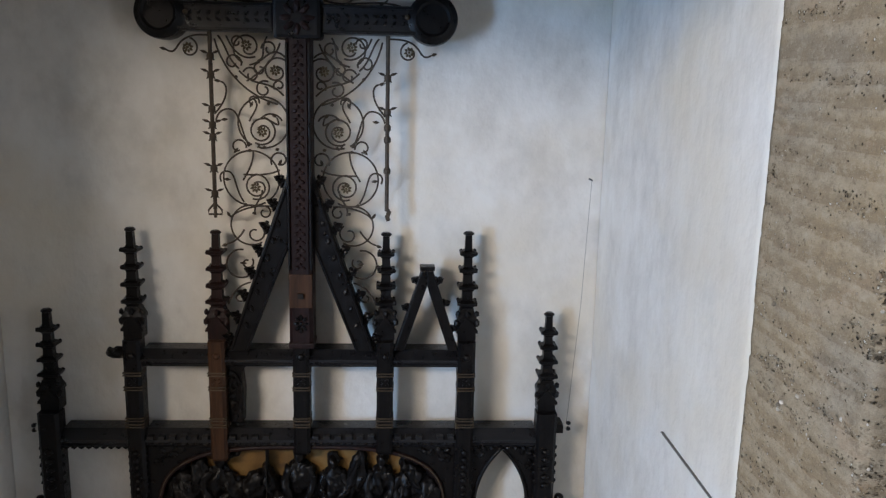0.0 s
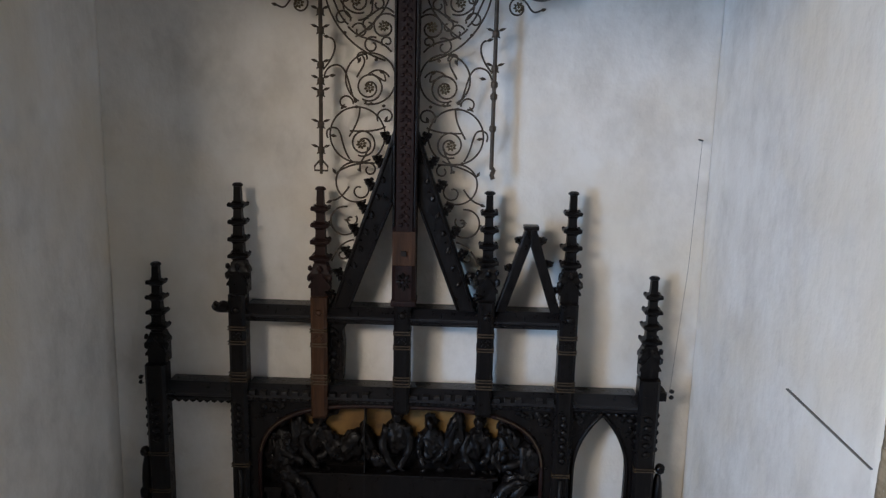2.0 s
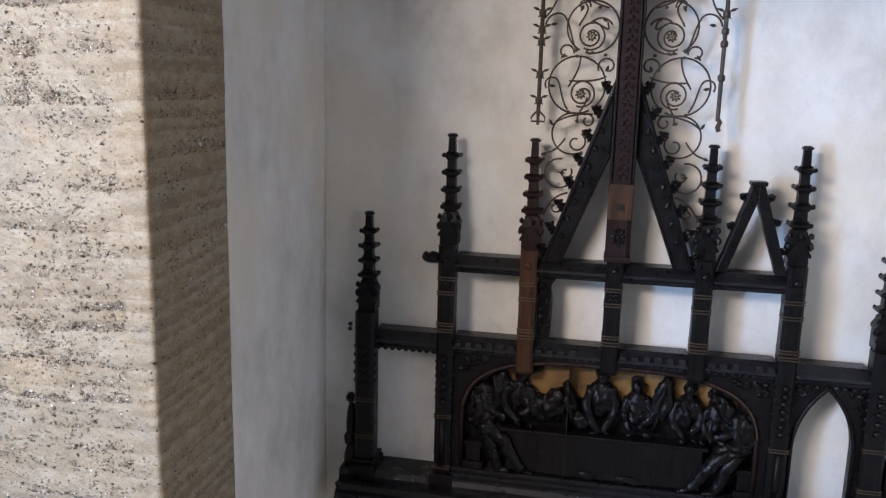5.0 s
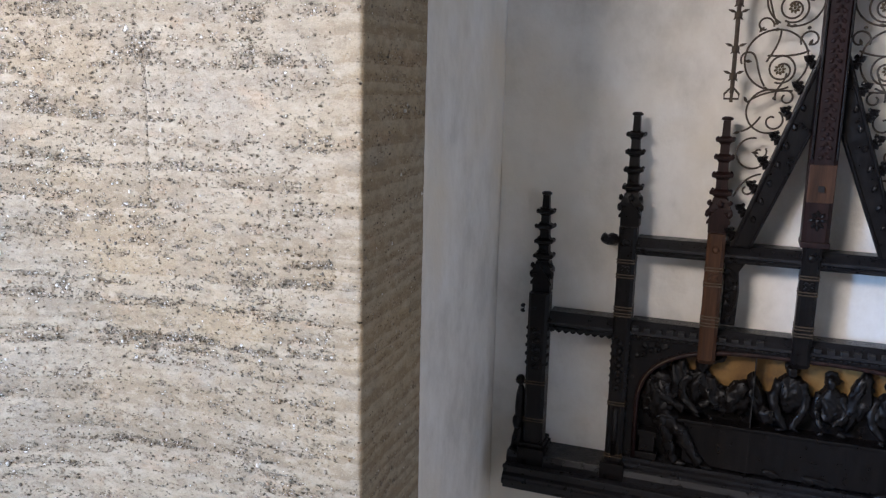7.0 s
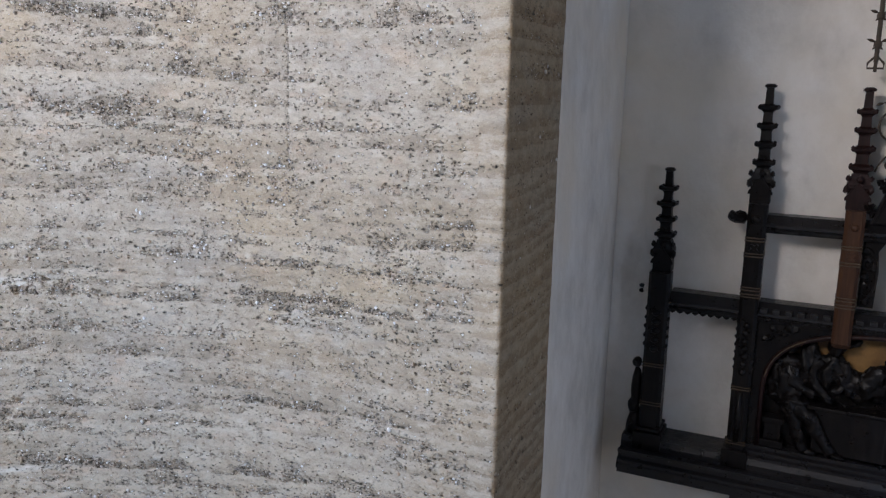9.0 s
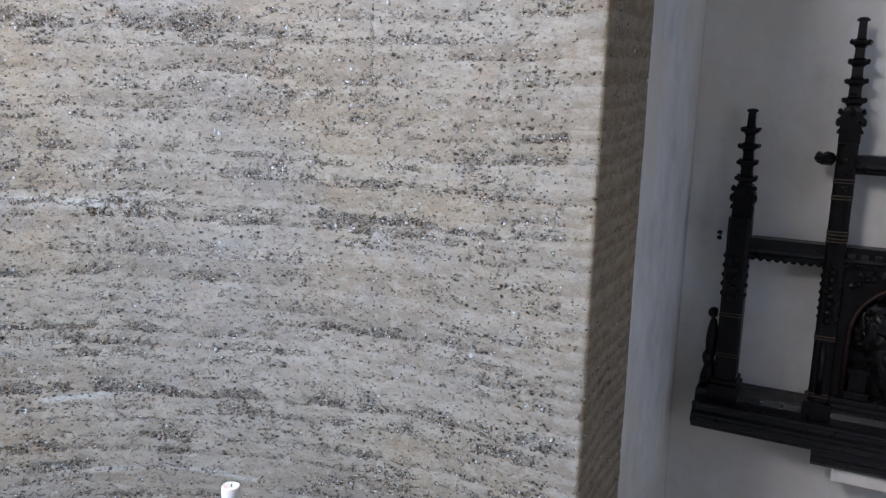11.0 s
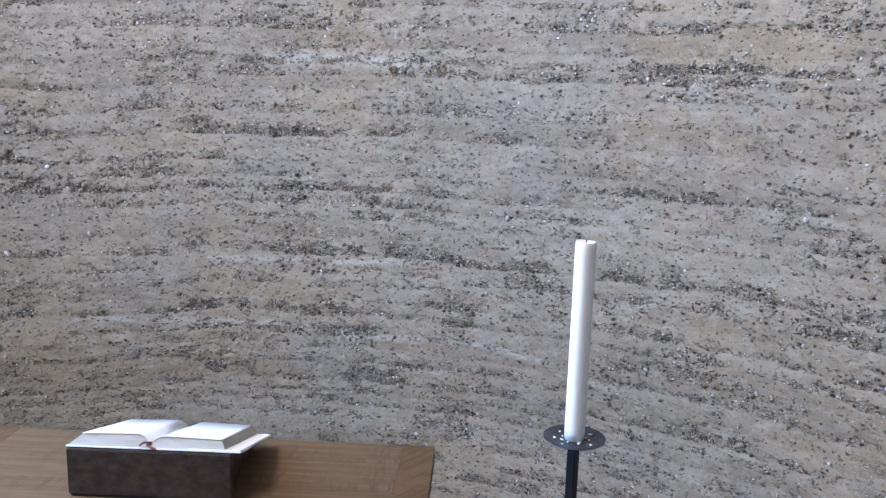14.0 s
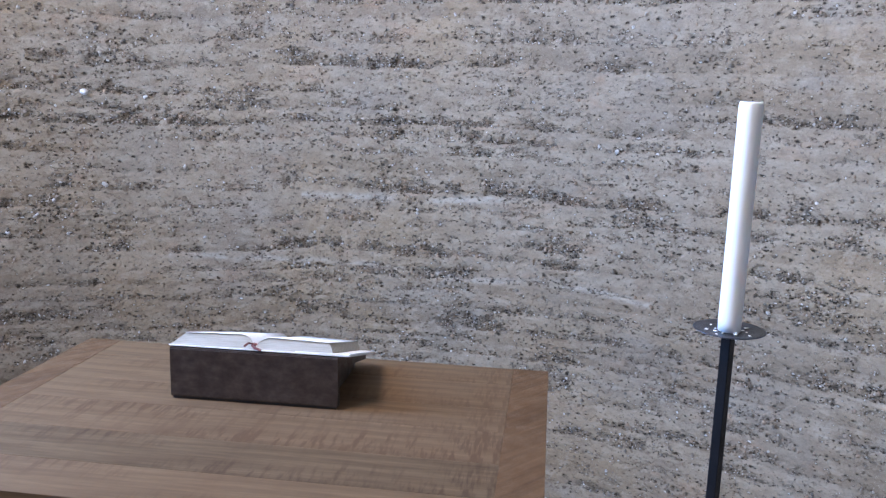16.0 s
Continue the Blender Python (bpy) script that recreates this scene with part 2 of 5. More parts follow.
def wax_material():
    m = Nodes("candle_wax", 0.42)
    m.colour(m.mix(m.ramp(m.noise(9, 4), (0.4, 0.0), (0.7, 1.0)), (0.86, 0.84, 0.78), (0.80, 0.775, 0.70)))
    m.bsdf.inputs["Subsurface Weight"].default_value = 0.25
    m.bsdf.inputs["Subsurface Radius"].default_value = (0.02, 0.014, 0.008)
    m.bsdf.inputs["Subsurface Scale"].default_value = 0.6
    return m.bump(m.noise(26, 3), 0.0012, 0.5).mat


WAX = wax_material()

# ---- building blocks ----
PLACE = {}


def link_mesh(name, bm, material, smooth=False):
    """A mesh object with its origin at the middle of its base."""
    bmesh.ops.recalc_face_normals(bm, faces=bm.faces)
    co = [v.co for v in bm.verts]
    low = Vector([min(c[i] for c in co) for i in range(3)])
    high = Vector([max(c[i] for c in co) for i in range(3)])
    base = Vector(((low.x + high.x) / 2, (low.y + high.y) / 2, low.z))
    bmesh.ops.translate(bm, verts=bm.verts, vec=-base)
    mesh = bpy.data.meshes.new(name)
    bm.to_mesh(mesh)
    bm.free()
    mesh.materials.append(material)
    if smooth:
        mesh.shade_smooth()
    ob = new(name, mesh)
    ob.location = base
    PLACE[ob] = base
    return ob


def part(name, bm, material, parent, label="", smooth=False):
    ob = link_mesh(name, bm, material, smooth)
    ob.parent = parent
    ob.matrix_parent_inverse = Matrix.Translation(-PLACE[parent])
    if label:
        ob["label"] = label
    return ob


def thing(name, at, label, category, group=""):
    ob = new(name)
    ob.location = at
    ob.empty_display_size = 0.1
    PLACE[ob] = Vector(at)
    return tagged(ob, label, category, group)


def box(bm, x0, x1, y0, y1, z0, z1, bevel=0.0, m=None):
    made = bmesh.ops.create_cube(bm, size=1.0, matrix=Matrix.LocRotScale(((x0 + x1) / 2, (y0 + y1) / 2, (z0 + z1) / 2), None, (x1 - x0, y1 - y0, z1 - z0)))["verts"]
    if bevel:
        edges = list({e for v in made for e in v.link_edges})
        made = bmesh.ops.bevel(bm, geom=edges, offset=bevel, segments=2, profile=0.6, affect="EDGES", clamp_overlap=True)["verts"]
    if m is not None:
        bmesh.ops.transform(bm, matrix=m, verts=made)
    return bm


def boxed(*args, **kw):
    return box(bmesh.new(), *args, **kw)


def prism(bm, outline, y0, y1, bevel=0.0):
    """A flat outline in x and z, given a depth from y0 to y1."""
    front = [bm.verts.new((x, y0, z)) for x, z in outline]
    face = bm.faces.new(front)
    made = bmesh.ops.extrude_face_region(bm, geom=[face])["geom"]
    back = [v for v in made if isinstance(v, bmesh.types.BMVert)]
    bmesh.ops.translate(bm, verts=back, vec=(0, y1 - y0, 0))
    if bevel:
        rim = [e for e in bm.edges if e.verts[0] in front and e.verts[1] in front]
        bmesh.ops.bevel(bm, geom=rim, offset=bevel, segments=2, profile=0.6, affect="EDGES", clamp_overlap=True)
    return bm


def extruded_along_x(profile, x0, x1):
    """A moulding: its profile in y and z, drawn out along x."""
    bm = bmesh.new()
    a = [bm.verts.new((x0, y, z)) for y, z in profile]
    b = [bm.verts.new((x1, y, z)) for y, z in profile]
    n = len(profile)
    for i in range(n):
        bm.faces.new((a[i], a[(i + 1) % n], b[(i + 1) % n], b[i]))
    bm.faces.new(a[::-1])
    bm.faces.new(b)
    return bm


def lathe(bm, at, profile, sides=24, square=False):
    """Rings (radius, z) about an upright axis at at; square gives four-sided rings."""
    n = 4 if square else sides
    turn = math.pi / 4 if square else 0.0
    k = math.sqrt(2) if square else 1.0
    rings = []
    for r, z in profile:
        rings.append([bm.verts.new((at[0] + k * r * math.cos(turn + 2 * math.pi * i / n), at[1] + k * r * math.sin(turn + 2 * math.pi * i / n), at[2] + z)) for i in range(n)])
    for a, b in zip(rings, rings[1:]):
        for i in range(n):
            bm.faces.new((a[i], a[(i + 1) % n], b[(i + 1) % n], b[i]))
    bm.faces.new(rings[0][::-1])
    bm.faces.new(rings[-1])
    return bm


def tube(bm, points, radius, sides=6, taper=1.0):
    """A round bar along a row of points."""
    points = [Vector(p) for p in points]
    rings = []
    for i, p in enumerate(points):
        way = (points[min(i + 1, len(points) - 1)] - points[max(i - 1, 0)]).normalized()
        side = way.cross(Vector((0, 1, 0)))
        side = side.normalized() if side.length > 1e-4 else Vector((1, 0, 0))
        up = side.cross(way)
        r = radius * (1 + (taper - 1) * i / max(len(points) - 1, 1))
        rings.append([bm.verts.new(p + r * (math.cos(a) * side + math.sin(a) * up)) for a in (2 * math.pi * k / sides for k in range(sides))])
    for a, b in zip(rings, rings[1:]):
        for i in range(sides):
            bm.faces.new((a[i], a[(i + 1) % sides], b[(i + 1) % sides], b[i]))
    bm.faces.new(rings[0][::-1])
    bm.faces.new(rings[-1])
    return bm


def blob(bm, at, size, turn=(0, 0, 0), rough=0.0, sub=2):
    """A rounded lump, worked over with a chisel-like unevenness."""
    made = bmesh.ops.create_icosphere(bm, subdivisions=sub, radius=1.0)["verts"]
    m = Matrix.LocRotScale(at, Euler([radians(a) for a in turn]), size)
    for v in made:
        v.co = m @ v.co
        if rough:
            v.co += rough * noise.noise_vector(v.co * 38)
    return bm


def leaf(bm, at, way, length, width, thick=0.006):
    """A pointed leaf, folded along its rib, in the plane that faces the room."""
    way = Vector((way[0], 0, way[1])).normalized()
    side = Vector((-way.z, 0, way.x))
    at = Vector(at)
    front = []
    for f, w in ((0, 0.12), (0.25, 0.7), (0.5, 1.0), (0.75, 0.6), (1.0, 0.04)):
        c = at + way * length * f + Vector((0, -0.35 * length * f * (1 - f) - 0.1 * length * f, 0))
        front.append([bm.verts.new(c + side * width * w / 2 + Vector((0, thick, 0))), bm.verts.new(c - Vector((0, thick, 0))), bm.verts.new(c - side * width * w / 2 + Vector((0, thick, 0)))])
    for a, b in zip(front, front[1:]):
        for i in range(2):
            bm.faces.new((a[i], a[i + 1], b[i + 1], b[i]))
        bm.faces.new((a[2], a[0], b[0], b[2]))
    bm.faces.new(front[0])
    bm.faces.new(front[-1][::-1])
    return bm


# ---- noise fields ----
def lattice(seed):
    return np.random.RandomState(seed).rand(256, 256)


def value_noise(u, v, seed):
    t = lattice(seed)
    iu, iv = np.floor(u).astype(int), np.floor(v).astype(int)
    fu, fv = u - iu, v - iv
    fu, fv = fu * fu * (3 - 2 * fu), fv * fv * (3 - 2 * fv)
    a, b = t[iu % 256, iv % 256], t[(iu + 1) % 256, iv % 256]
    c, d = t[iu % 256, (iv + 1) % 256], t[(iu + 1) % 256, (iv + 1) % 256]
    return (a * (1 - fu) + b * fu) * (1 - fv) + (c * (1 - fu) + d * fu) * fv


def fbm(u, v, seed, octaves=4):
    total, amp, norm = 0, 1.0, 0
    for k in range(octaves):
        total = total + amp * value_noise(u * 2 ** k + 17.3 * k, v * 2 ** k + 9.1 * k, seed + k)
        norm += amp
        amp *= 0.5
    return total / norm


# ---- rammed earth walls ----
LAYER_TOPS = np.cumsum(np.random.RandomState(5).uniform(0.045, 0.095, 110))
LAYER_COARSE = np.random.RandomState(6).uniform(0.30, 1.0, 112)
LAYER_LIME = (np.random.RandomState(9).rand(112) < 0.16).astype(float)


def layers(s, z):
    """Coarseness, lime bloom, tone and relief of the tamped layers at arc length s and height z."""
    bend = 0.05 * (fbm(s * 0.7 + 5, z * 0.35, 11, 3) - 0.5) + 0.03 * (fbm(s * 2.3, z * 0.8 + 3, 21, 3) - 0.5)
    h = z + 2.0 * bend
    k = np.searchsorted(LAYER_TOPS, h.ravel()).reshape(h.shape)
    low = np.where(k > 0, LAYER_TOPS[np.maximum(k - 1, 0)], 0.0)
    f = (h - low) / (LAYER_TOPS[k] - low)
    ragged = fbm(s * 7 + 3, z * 14, 31, 4)
    foot = np.clip(1.15 - f * 1.6 + (ragged - 0.5) * 3.2, 0.06, 1)
    patchy = np.clip((fbm(s * 1.3 + k * 7.7, k * 3.1 + z * 0.2, 41, 3) - 0.16) * 1.9, 0, 1)
    clump = np.clip((fbm(s * 16 + 9, z * 26, 35, 3) - 0.26) * 3.2, 0.15, 1)
    jamb = ((s > 4.79) & (s < 20)) | ((s >= 40) & (s < 40.61))
    coarse = np.clip(foot * LAYER_COARSE[k] * patchy * clump * 1.25, 0, 1) * np.where(jamb, 0.3, 1.0) - 0.055 * jamb
    bloom = LAYER_LIME[k] * np.clip(1 - np.abs(f - 0.08) * 9, 0, 1) * np.clip((fbm(s * 1.7 + k * 5.3, z * 2, 51, 3) - 0.5) * 6, 0, 1)
    tone = fbm(s * 0.9 + k * 3.3, k * 1.7 + 0 * z, 61, 2) + np.where(jamb, 1.5, 0.12) * (np.clip(f, 0, 1) - 0.55)
    for ss, zz, w in (((1.5, 2.3, 2.78, 3.15, 3.52), (1.0, 0.985, 0.945, 0.965, 0.925), 0.011), ((2.05, 2.6, 2.95), (1.267, 1.264, 1.296), 0.013), ((2.3, 3.08), (2.111, 2.102), 0.019)):
        line = np.interp(s, ss, zz) + 0.012 * (fbm(s * 6, z * 0 + 1, 131, 3) - 0.5)
        on = (s > ss[0]) & (s < ss[-1])
        bloom = np.maximum(bloom, on * np.clip(1.6 - np.abs(z - line) / w, 0, 1) * np.clip((fbm(s * 9, z * 30, 141, 3) - 0.32) * 4, 0, 1))
    crack = (s > 3.85) & (s < 4.86) & (np.abs(z - (2.238 - 0.025 * (s - 3.88)) - 0.006 * (fbm(s * 5, z * 0, 151, 2) - 0.5)) < 0.0055)
    joint = (z > 2.6) & (z < 3.25) & (np.abs(s - 4.008) < 0.0055)
    coarse = np.where(crack | joint, np.maximum(coarse, 0.62), coarse)
    tone = np.where((s < 4.008) & (s > 3.2) & (z > 2.45), tone * 0.75, tone)
    step = 0.004 * (value_noise(k * 1.0 + 0.5, s * 0.6, 71) - 0.5) - 0.0015 * np.clip(1 - f * 8, 0, 1)
    pits = -0.012 * np.clip(coarse + 0.1, 0, 1) * np.clip((fbm(s * 42, z * 62, 81, 2) - 0.5) * 5.0, 0, 1) + 0.004 * coarse * (fbm(s * 55, z * 70, 85, 2) - 0.5)
    wavy = 0.008 * (fbm(s * 1.5, z * 1.5, 91, 3) - 0.5)
    return coarse, bloom, tone, step + pits + wavy - 0.004 * (crack | joint)


def smooth_path(knots, gap):
    """Points every gap metres along straight runs and arcs that were given as dense knots."""
    k = np.array(knots)
    d = np.concatenate(([0], np.cumsum(np.hypot(*np.diff(k, axis=0).T))))
    s = np.linspace(0, d[-1], max(2, int(d[-1] / gap) + 1))
    return np.stack([np.interp(s, d, k[:, 0]), np.interp(s, d, k[:, 1])], 1), s


def wall_sheet(name, knots, gap, rows, thick, relief, start=0.0):
    """A wall along a path (the room on its right hand side going along), with relief on the room's side and a plain back."""
    p, s = smooth_path(knots, gap)
    way = np.gradient(p, axis=0)
    way /= np.linalg.norm(way, axis=1)[:, None]
    out = np.stack([way[:, 1], -way[:, 0]], 1)
    z = np.array(rows)
    S, Z = np.meshgrid(s + start, z, indexing="ij")
    fields = relief(S, Z)
    push = fields[-1]
    n, r = S.shape
    co = np.zeros((n, r, 3))
    co[..., :2] = p[:, None, :] + out[:, None, :] * push[..., None]
    co[..., 2] = Z
    back = np.zeros((n, 2, 3))
    back[..., :2] = (p + out * thick)[:, None, :]
    back[..., 2] = [z[0], z[-1]]
    verts = np.concatenate([co.reshape(-1, 3), back.reshape(-1, 3)])
    i, j = np.meshgrid(np.arange(n - 1), np.arange(r - 1), indexing="ij")
    a = (i * r + j).ravel()
    faces = np.stack([a, a + r, a + r + 1, a + 1], 1).tolist()
    b = n * r
    for q in range(n - 1):
        faces.append([b + 2 * q, b + 2 * q + 1, b + 2 * q + 3, b + 2 * q + 2])
        faces.append([q * r + r - 1, (q + 1) * r + r - 1, b + 2 * q + 3, b + 2 * q + 1])
        faces.append([q * r, b + 2 * q, b + 2 * q + 2, (q + 1) * r])
    faces.append([*range(r), b + 1, b])
    faces.append([*range((n - 1) * r, n * r)][::-1] + [b + 2 * n - 2, b + 2 * n - 1])
    mesh = bpy.data.meshes.new(name)
    mesh.from_pydata(verts.tolist(), [], faces)
    for key, field in zip(("coarse", "lime", "tone"), fields[:-1]):
        at = mesh.attributes.new(key, "FLOAT", "POINT")
        at.data.foreach_set("value", np.concatenate([field.ravel(), np.zeros(2 * n)]).astype(np.float32))
    mesh.shade_smooth()
    mesh.validate()
    return new(name, mesh), co, out


def arc(cx, cy, r, a0, a1, n=60):
    return [(cx + r * math.cos(radians(a0 + (a1 - a0) * i / n)), cy + r * math.sin(radians(a0 + (a1 - a0) * i / n))) for i in range(n + 1)]


DENSE = list(np.arange(0.0, 4.3, 0.009)) + [4.5, 4.9, CEIL]
FACE_Y, EDGE_L, EDGE_R, JAMB_L, JAMB_R = 2.44, -2.10, 1.07, 3.02, 2.33
BEND = 2.8
# from the left end of the hall, round the bend, along the altar wall and into the niche
left_path = arc(-2.6, FACE_Y - BEND, BEND, 180, 90) + [(-2.25, FACE_Y)] + arc(EDGE_L - 0.02, FACE_Y + 0.02, 0.02, -90, 0, 6) + [(EDGE_L, JAMB_L)]
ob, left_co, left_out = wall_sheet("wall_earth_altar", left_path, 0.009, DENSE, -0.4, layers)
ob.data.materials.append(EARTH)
tagged(ob, "curved rammed earth wall in tamped sandy layers with gravel", "wall", kind="structure")
right_path = [(EDGE_R, JAMB_R)] + arc(EDGE_R + 0.02, 1.72, 0.02, 180, 270, 6) + [(1.5, 1.66), (2.0, 1.5)] + arc(1.7, -1.8, 3.3, 78, 0, 30)
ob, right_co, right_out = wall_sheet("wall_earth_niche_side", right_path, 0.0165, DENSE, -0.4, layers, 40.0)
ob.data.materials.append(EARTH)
tagged(ob, "rammed earth wall end beside the plastered niche", "wall", kind="structure")
far_rows = list(np.linspace(0, CEIL, 30))
back_path = [(5.0, -1.8), (5.0, -4.0)] + arc(2.0, -4.0, 3.0, 0, -90, 20) + [(-2.4, -7.0)] + arc(-2.4, -4.0, 3.0, -90, -180, 20) + [(-5.4, -0.36)]
ob, _, _ = wall_sheet("wall_earth_hall", back_path, 0.2, far_rows, -0.4, layers, 80.0)
ob.data.materials.append(EARTH)
tagged(ob, "rammed earth wall closing the oval hall", "wall", kind="structure")


def pebbles(name, co, out, count, seed, j_top):
    """Gravel bedded in the face of a wall, thick where the layers are coarse."""
    rng = np.random.RandomState(seed)
    n = co.shape[0]
    mesh_v, mesh_f = [], []
    ball = bmesh.new()
    bmesh.ops.create_icosphere(ball, subdivisions=1, radius=1.0)
    unit = np.array([v.co[:] for v in ball.verts])
    tri = np.array([[v.index for v in f.verts] for f in ball.faces])
    ball.free()
    made = 0
    coarse = name[1]
    while made < count:
        i, j = rng.randint(2, n - 2), rng.randint(2, j_top)
        if rng.rand() > 0.03 + 1.2 * coarse[i, j]:
            continue
        size = 0.0022 * math.exp(rng.normal(0.4, 0.55))
        size = min(size, 0.011)
        turn = np.array(Euler(rng.rand(3) * 6.28).to_matrix())
        shape = unit * (size * np.array([1.0, rng.uniform(0.6, 1), rng.uniform(0.5, 0.9)])) * (1 + 0.18 * (rng.rand(len(unit), 1) - 0.5))
        at = co[i, j] + np.array([out[i][0], out[i][1], 0]) * size * rng.uniform(-0.5, 0.25) + np.array([0, 0, rng.uniform(-0.006, 0.006)])
        mesh_f.append(tri + len(unit) * made)
        mesh_v.append(shape @ turn.T + at)
        made += 1
    mesh = bpy.data.meshes.new("gravel")
    mesh.from_pydata(np.concatenate(mesh_v).tolist(), [], np.concatenate(mesh_f).tolist())
    mesh.materials.append(PEBBLE)
    ob = new("gravel", mesh)
    return tagged(ob, "gravel stones bedded in the rammed earth", "gravel", kind="stuff")


def coarse_of(co, knots, gap, start):
    _, s = smooth_path(knots, gap)
    S, Z = np.meshgrid(s + start, np.array(DENSE), indexing="ij")
    return layers(S, Z)[0]


pebbles(("left", coarse_of(left_co, left_path, 0.009, 0.0)), left_co, left_out, 42000, 3, 475)
pebbles(("right", coarse_of(right_co[:80], right_path, 0.0165, 40.0)), right_co[:80], right_out, 4000, 4, 475)


# ---- plastered niche ----
def uneven(s, z):
    return (0.007 * (fbm(s * 2 + 3, z * 1.3, 101, 4) - 0.5),)


BACK_Y, CORNER_L, CORNER_R = 4.345, -2.155, 1.085
plaster_rows = list(np.arange(0, 4.5, 0.05)) + [5.0, CEIL]
for name, knots in (("wall_niche_left", [(EDGE_L - 0.004, JAMB_L), (CORNER_L, BACK_Y + 0.02)]), ("wall_niche_back", [(CORNER_L - 0.04, BACK_Y), (CORNER_R + 0.04, BACK_Y)]), ("wall_niche_right", [(CORNER_R, BACK_Y + 0.02), (EDGE_R + 0.004, JAMB_R)])):
    ob, _, _ = wall_sheet(name, knots, 0.05, plaster_rows, -0.35, uneven)
    ob.data.materials.append(PLASTER)
    tagged(ob, "white lime plastered niche wall with trowel marks", "wall", kind="structure")

# unseen header, added to keep high light off the upper back wall
SHADE_HEADER_Z = 4.28
bm = bmesh.new()
corners = [(EDGE_L - 0.3, FACE_Y + 0.01), (EDGE_L, FACE_Y + 0.01), (EDGE_R, 1.73), (EDGE_R + 0.3, 1.73), (EDGE_R + 0.3, JAMB_R), (EDGE_R, JAMB_R), (EDGE_L, JAMB_L), (EDGE_L - 0.3, JAMB_L)]
low = [bm.verts.new((x, y, SHADE_HEADER_Z)) for x, y in corners]
high = [bm.verts.new((x, y, CEIL)) for x, y in corners]
bm.faces.new(low[::-1]), bm.faces.new(high)
for i in range(8):
    bm.faces.new((low[i], low[(i + 1) % 8], high[(i + 1) % 8], high[i]))
tagged(link_mesh("wall_earth_lintel", bm, EARTH), "unseen earth header added to shade the top of the niche", "wall", kind="structure")

ob = link_mesh("floor", boxed(-6.5, 6.5, -8, 5, -0.2, 0.0), FLOOR)
tagged(ob, "tamped earth floor of the hall", "floor", kind="structure")
bm = bmesh.new()
box(bm, -6.5, 6.5, -8.0, 5.0, CEIL, CEIL + 0.25)
tagged(link_mesh("ceiling", bm, CEILING), "pale timber ceiling over the oval hall", "ceiling", kind="structure")


# ---- carved retable in the niche ----
MID = -0.515
FRONT, REAR, POST_REAR = 4.175, 4.30, 4.232
retable = thing("altar_retable", (MID, 4.2, 0.87), "damaged carved dark oak gothic altar retable on a niche ledge", "altar retable")

# stepped base
base_front = 4.02
profile = [(BACK_Y - 0.01, 0.87), (base_front + 0.03, 0.87), (base_front + 0.03, 0.892), (base_front, 0.905), (base_front, 0.93), (base_front + 0.012, 0.938), (base_front + 0.012, 0.95), (base_front + 0.035, 0.962), (base_front + 0.035, 0.985), (base_front + 0.02, 0.992), (base_front + 0.02, 1.006), (base_front + 0.042, 1.006), (base_front + 0.046, 0.998), (FRONT - 0.062, 0.998), (FRONT - 0.062, 1.03), (FRONT - 0.05, 1.06), (BACK_Y - 0.01, 1.06)]
part("base_moulding", extruded_along_x(profile, -1.995, 0.965), OAK_RAIL, retable)
part("base_foot", extruded_along_x([(BACK_Y - 0.01, 0.78), (4.09, 0.78), (4.07, 0.80), (4.07, 0.83), (4.05, 0.845), (4.05, 0.868), (BACK_Y - 0.01, 0.868)], -1.40, 0.37), OAK_RAIL, retable)
step = [(REAR, 1.062), (FRONT - 0.055, 1.062), (FRONT - 0.055, 1.075), (FRONT - 0.035, 1.083), (FRONT - 0.035, 1.098), (FRONT - 0.012, 1.106), (FRONT - 0.012, 1.125), (REAR, 1.125)]
part("panel_sill", extruded_along_x(step, -1.352, 0.312), OAK_RAIL, retable)


def rail(name, x0, x1, z0, z1, y0):
    """A rail with a sloping upper face and a hollow below."""
    h = z1 - z0
    pr = [(REAR, z0), (y0 + 0.025, z0), (y0 + 0.012, z0 + 0.18 * h), (y0 + 0.02, z0 + 0.26 * h), (y0, z0 + 0.36 * h), (y0, z0 + 0.52 * h), (y0 + 0.055, z1), (REAR, z1)]
    return part(name, extruded_along_x(pr, x0, x1), OAK_RAIL, retable)


POSTS = [(-1.857, 0.112), (-1.402, 0.092), (-0.964, 0.088), (-0.520, 0.088), (-0.075, 0.088), (0.361, 0.094), (0.812, 0.112)]
spans = [(a[0] + a[1] / 2, b[0] - b[1] / 2) for a, b in zip(POSTS, POSTS[1:])]
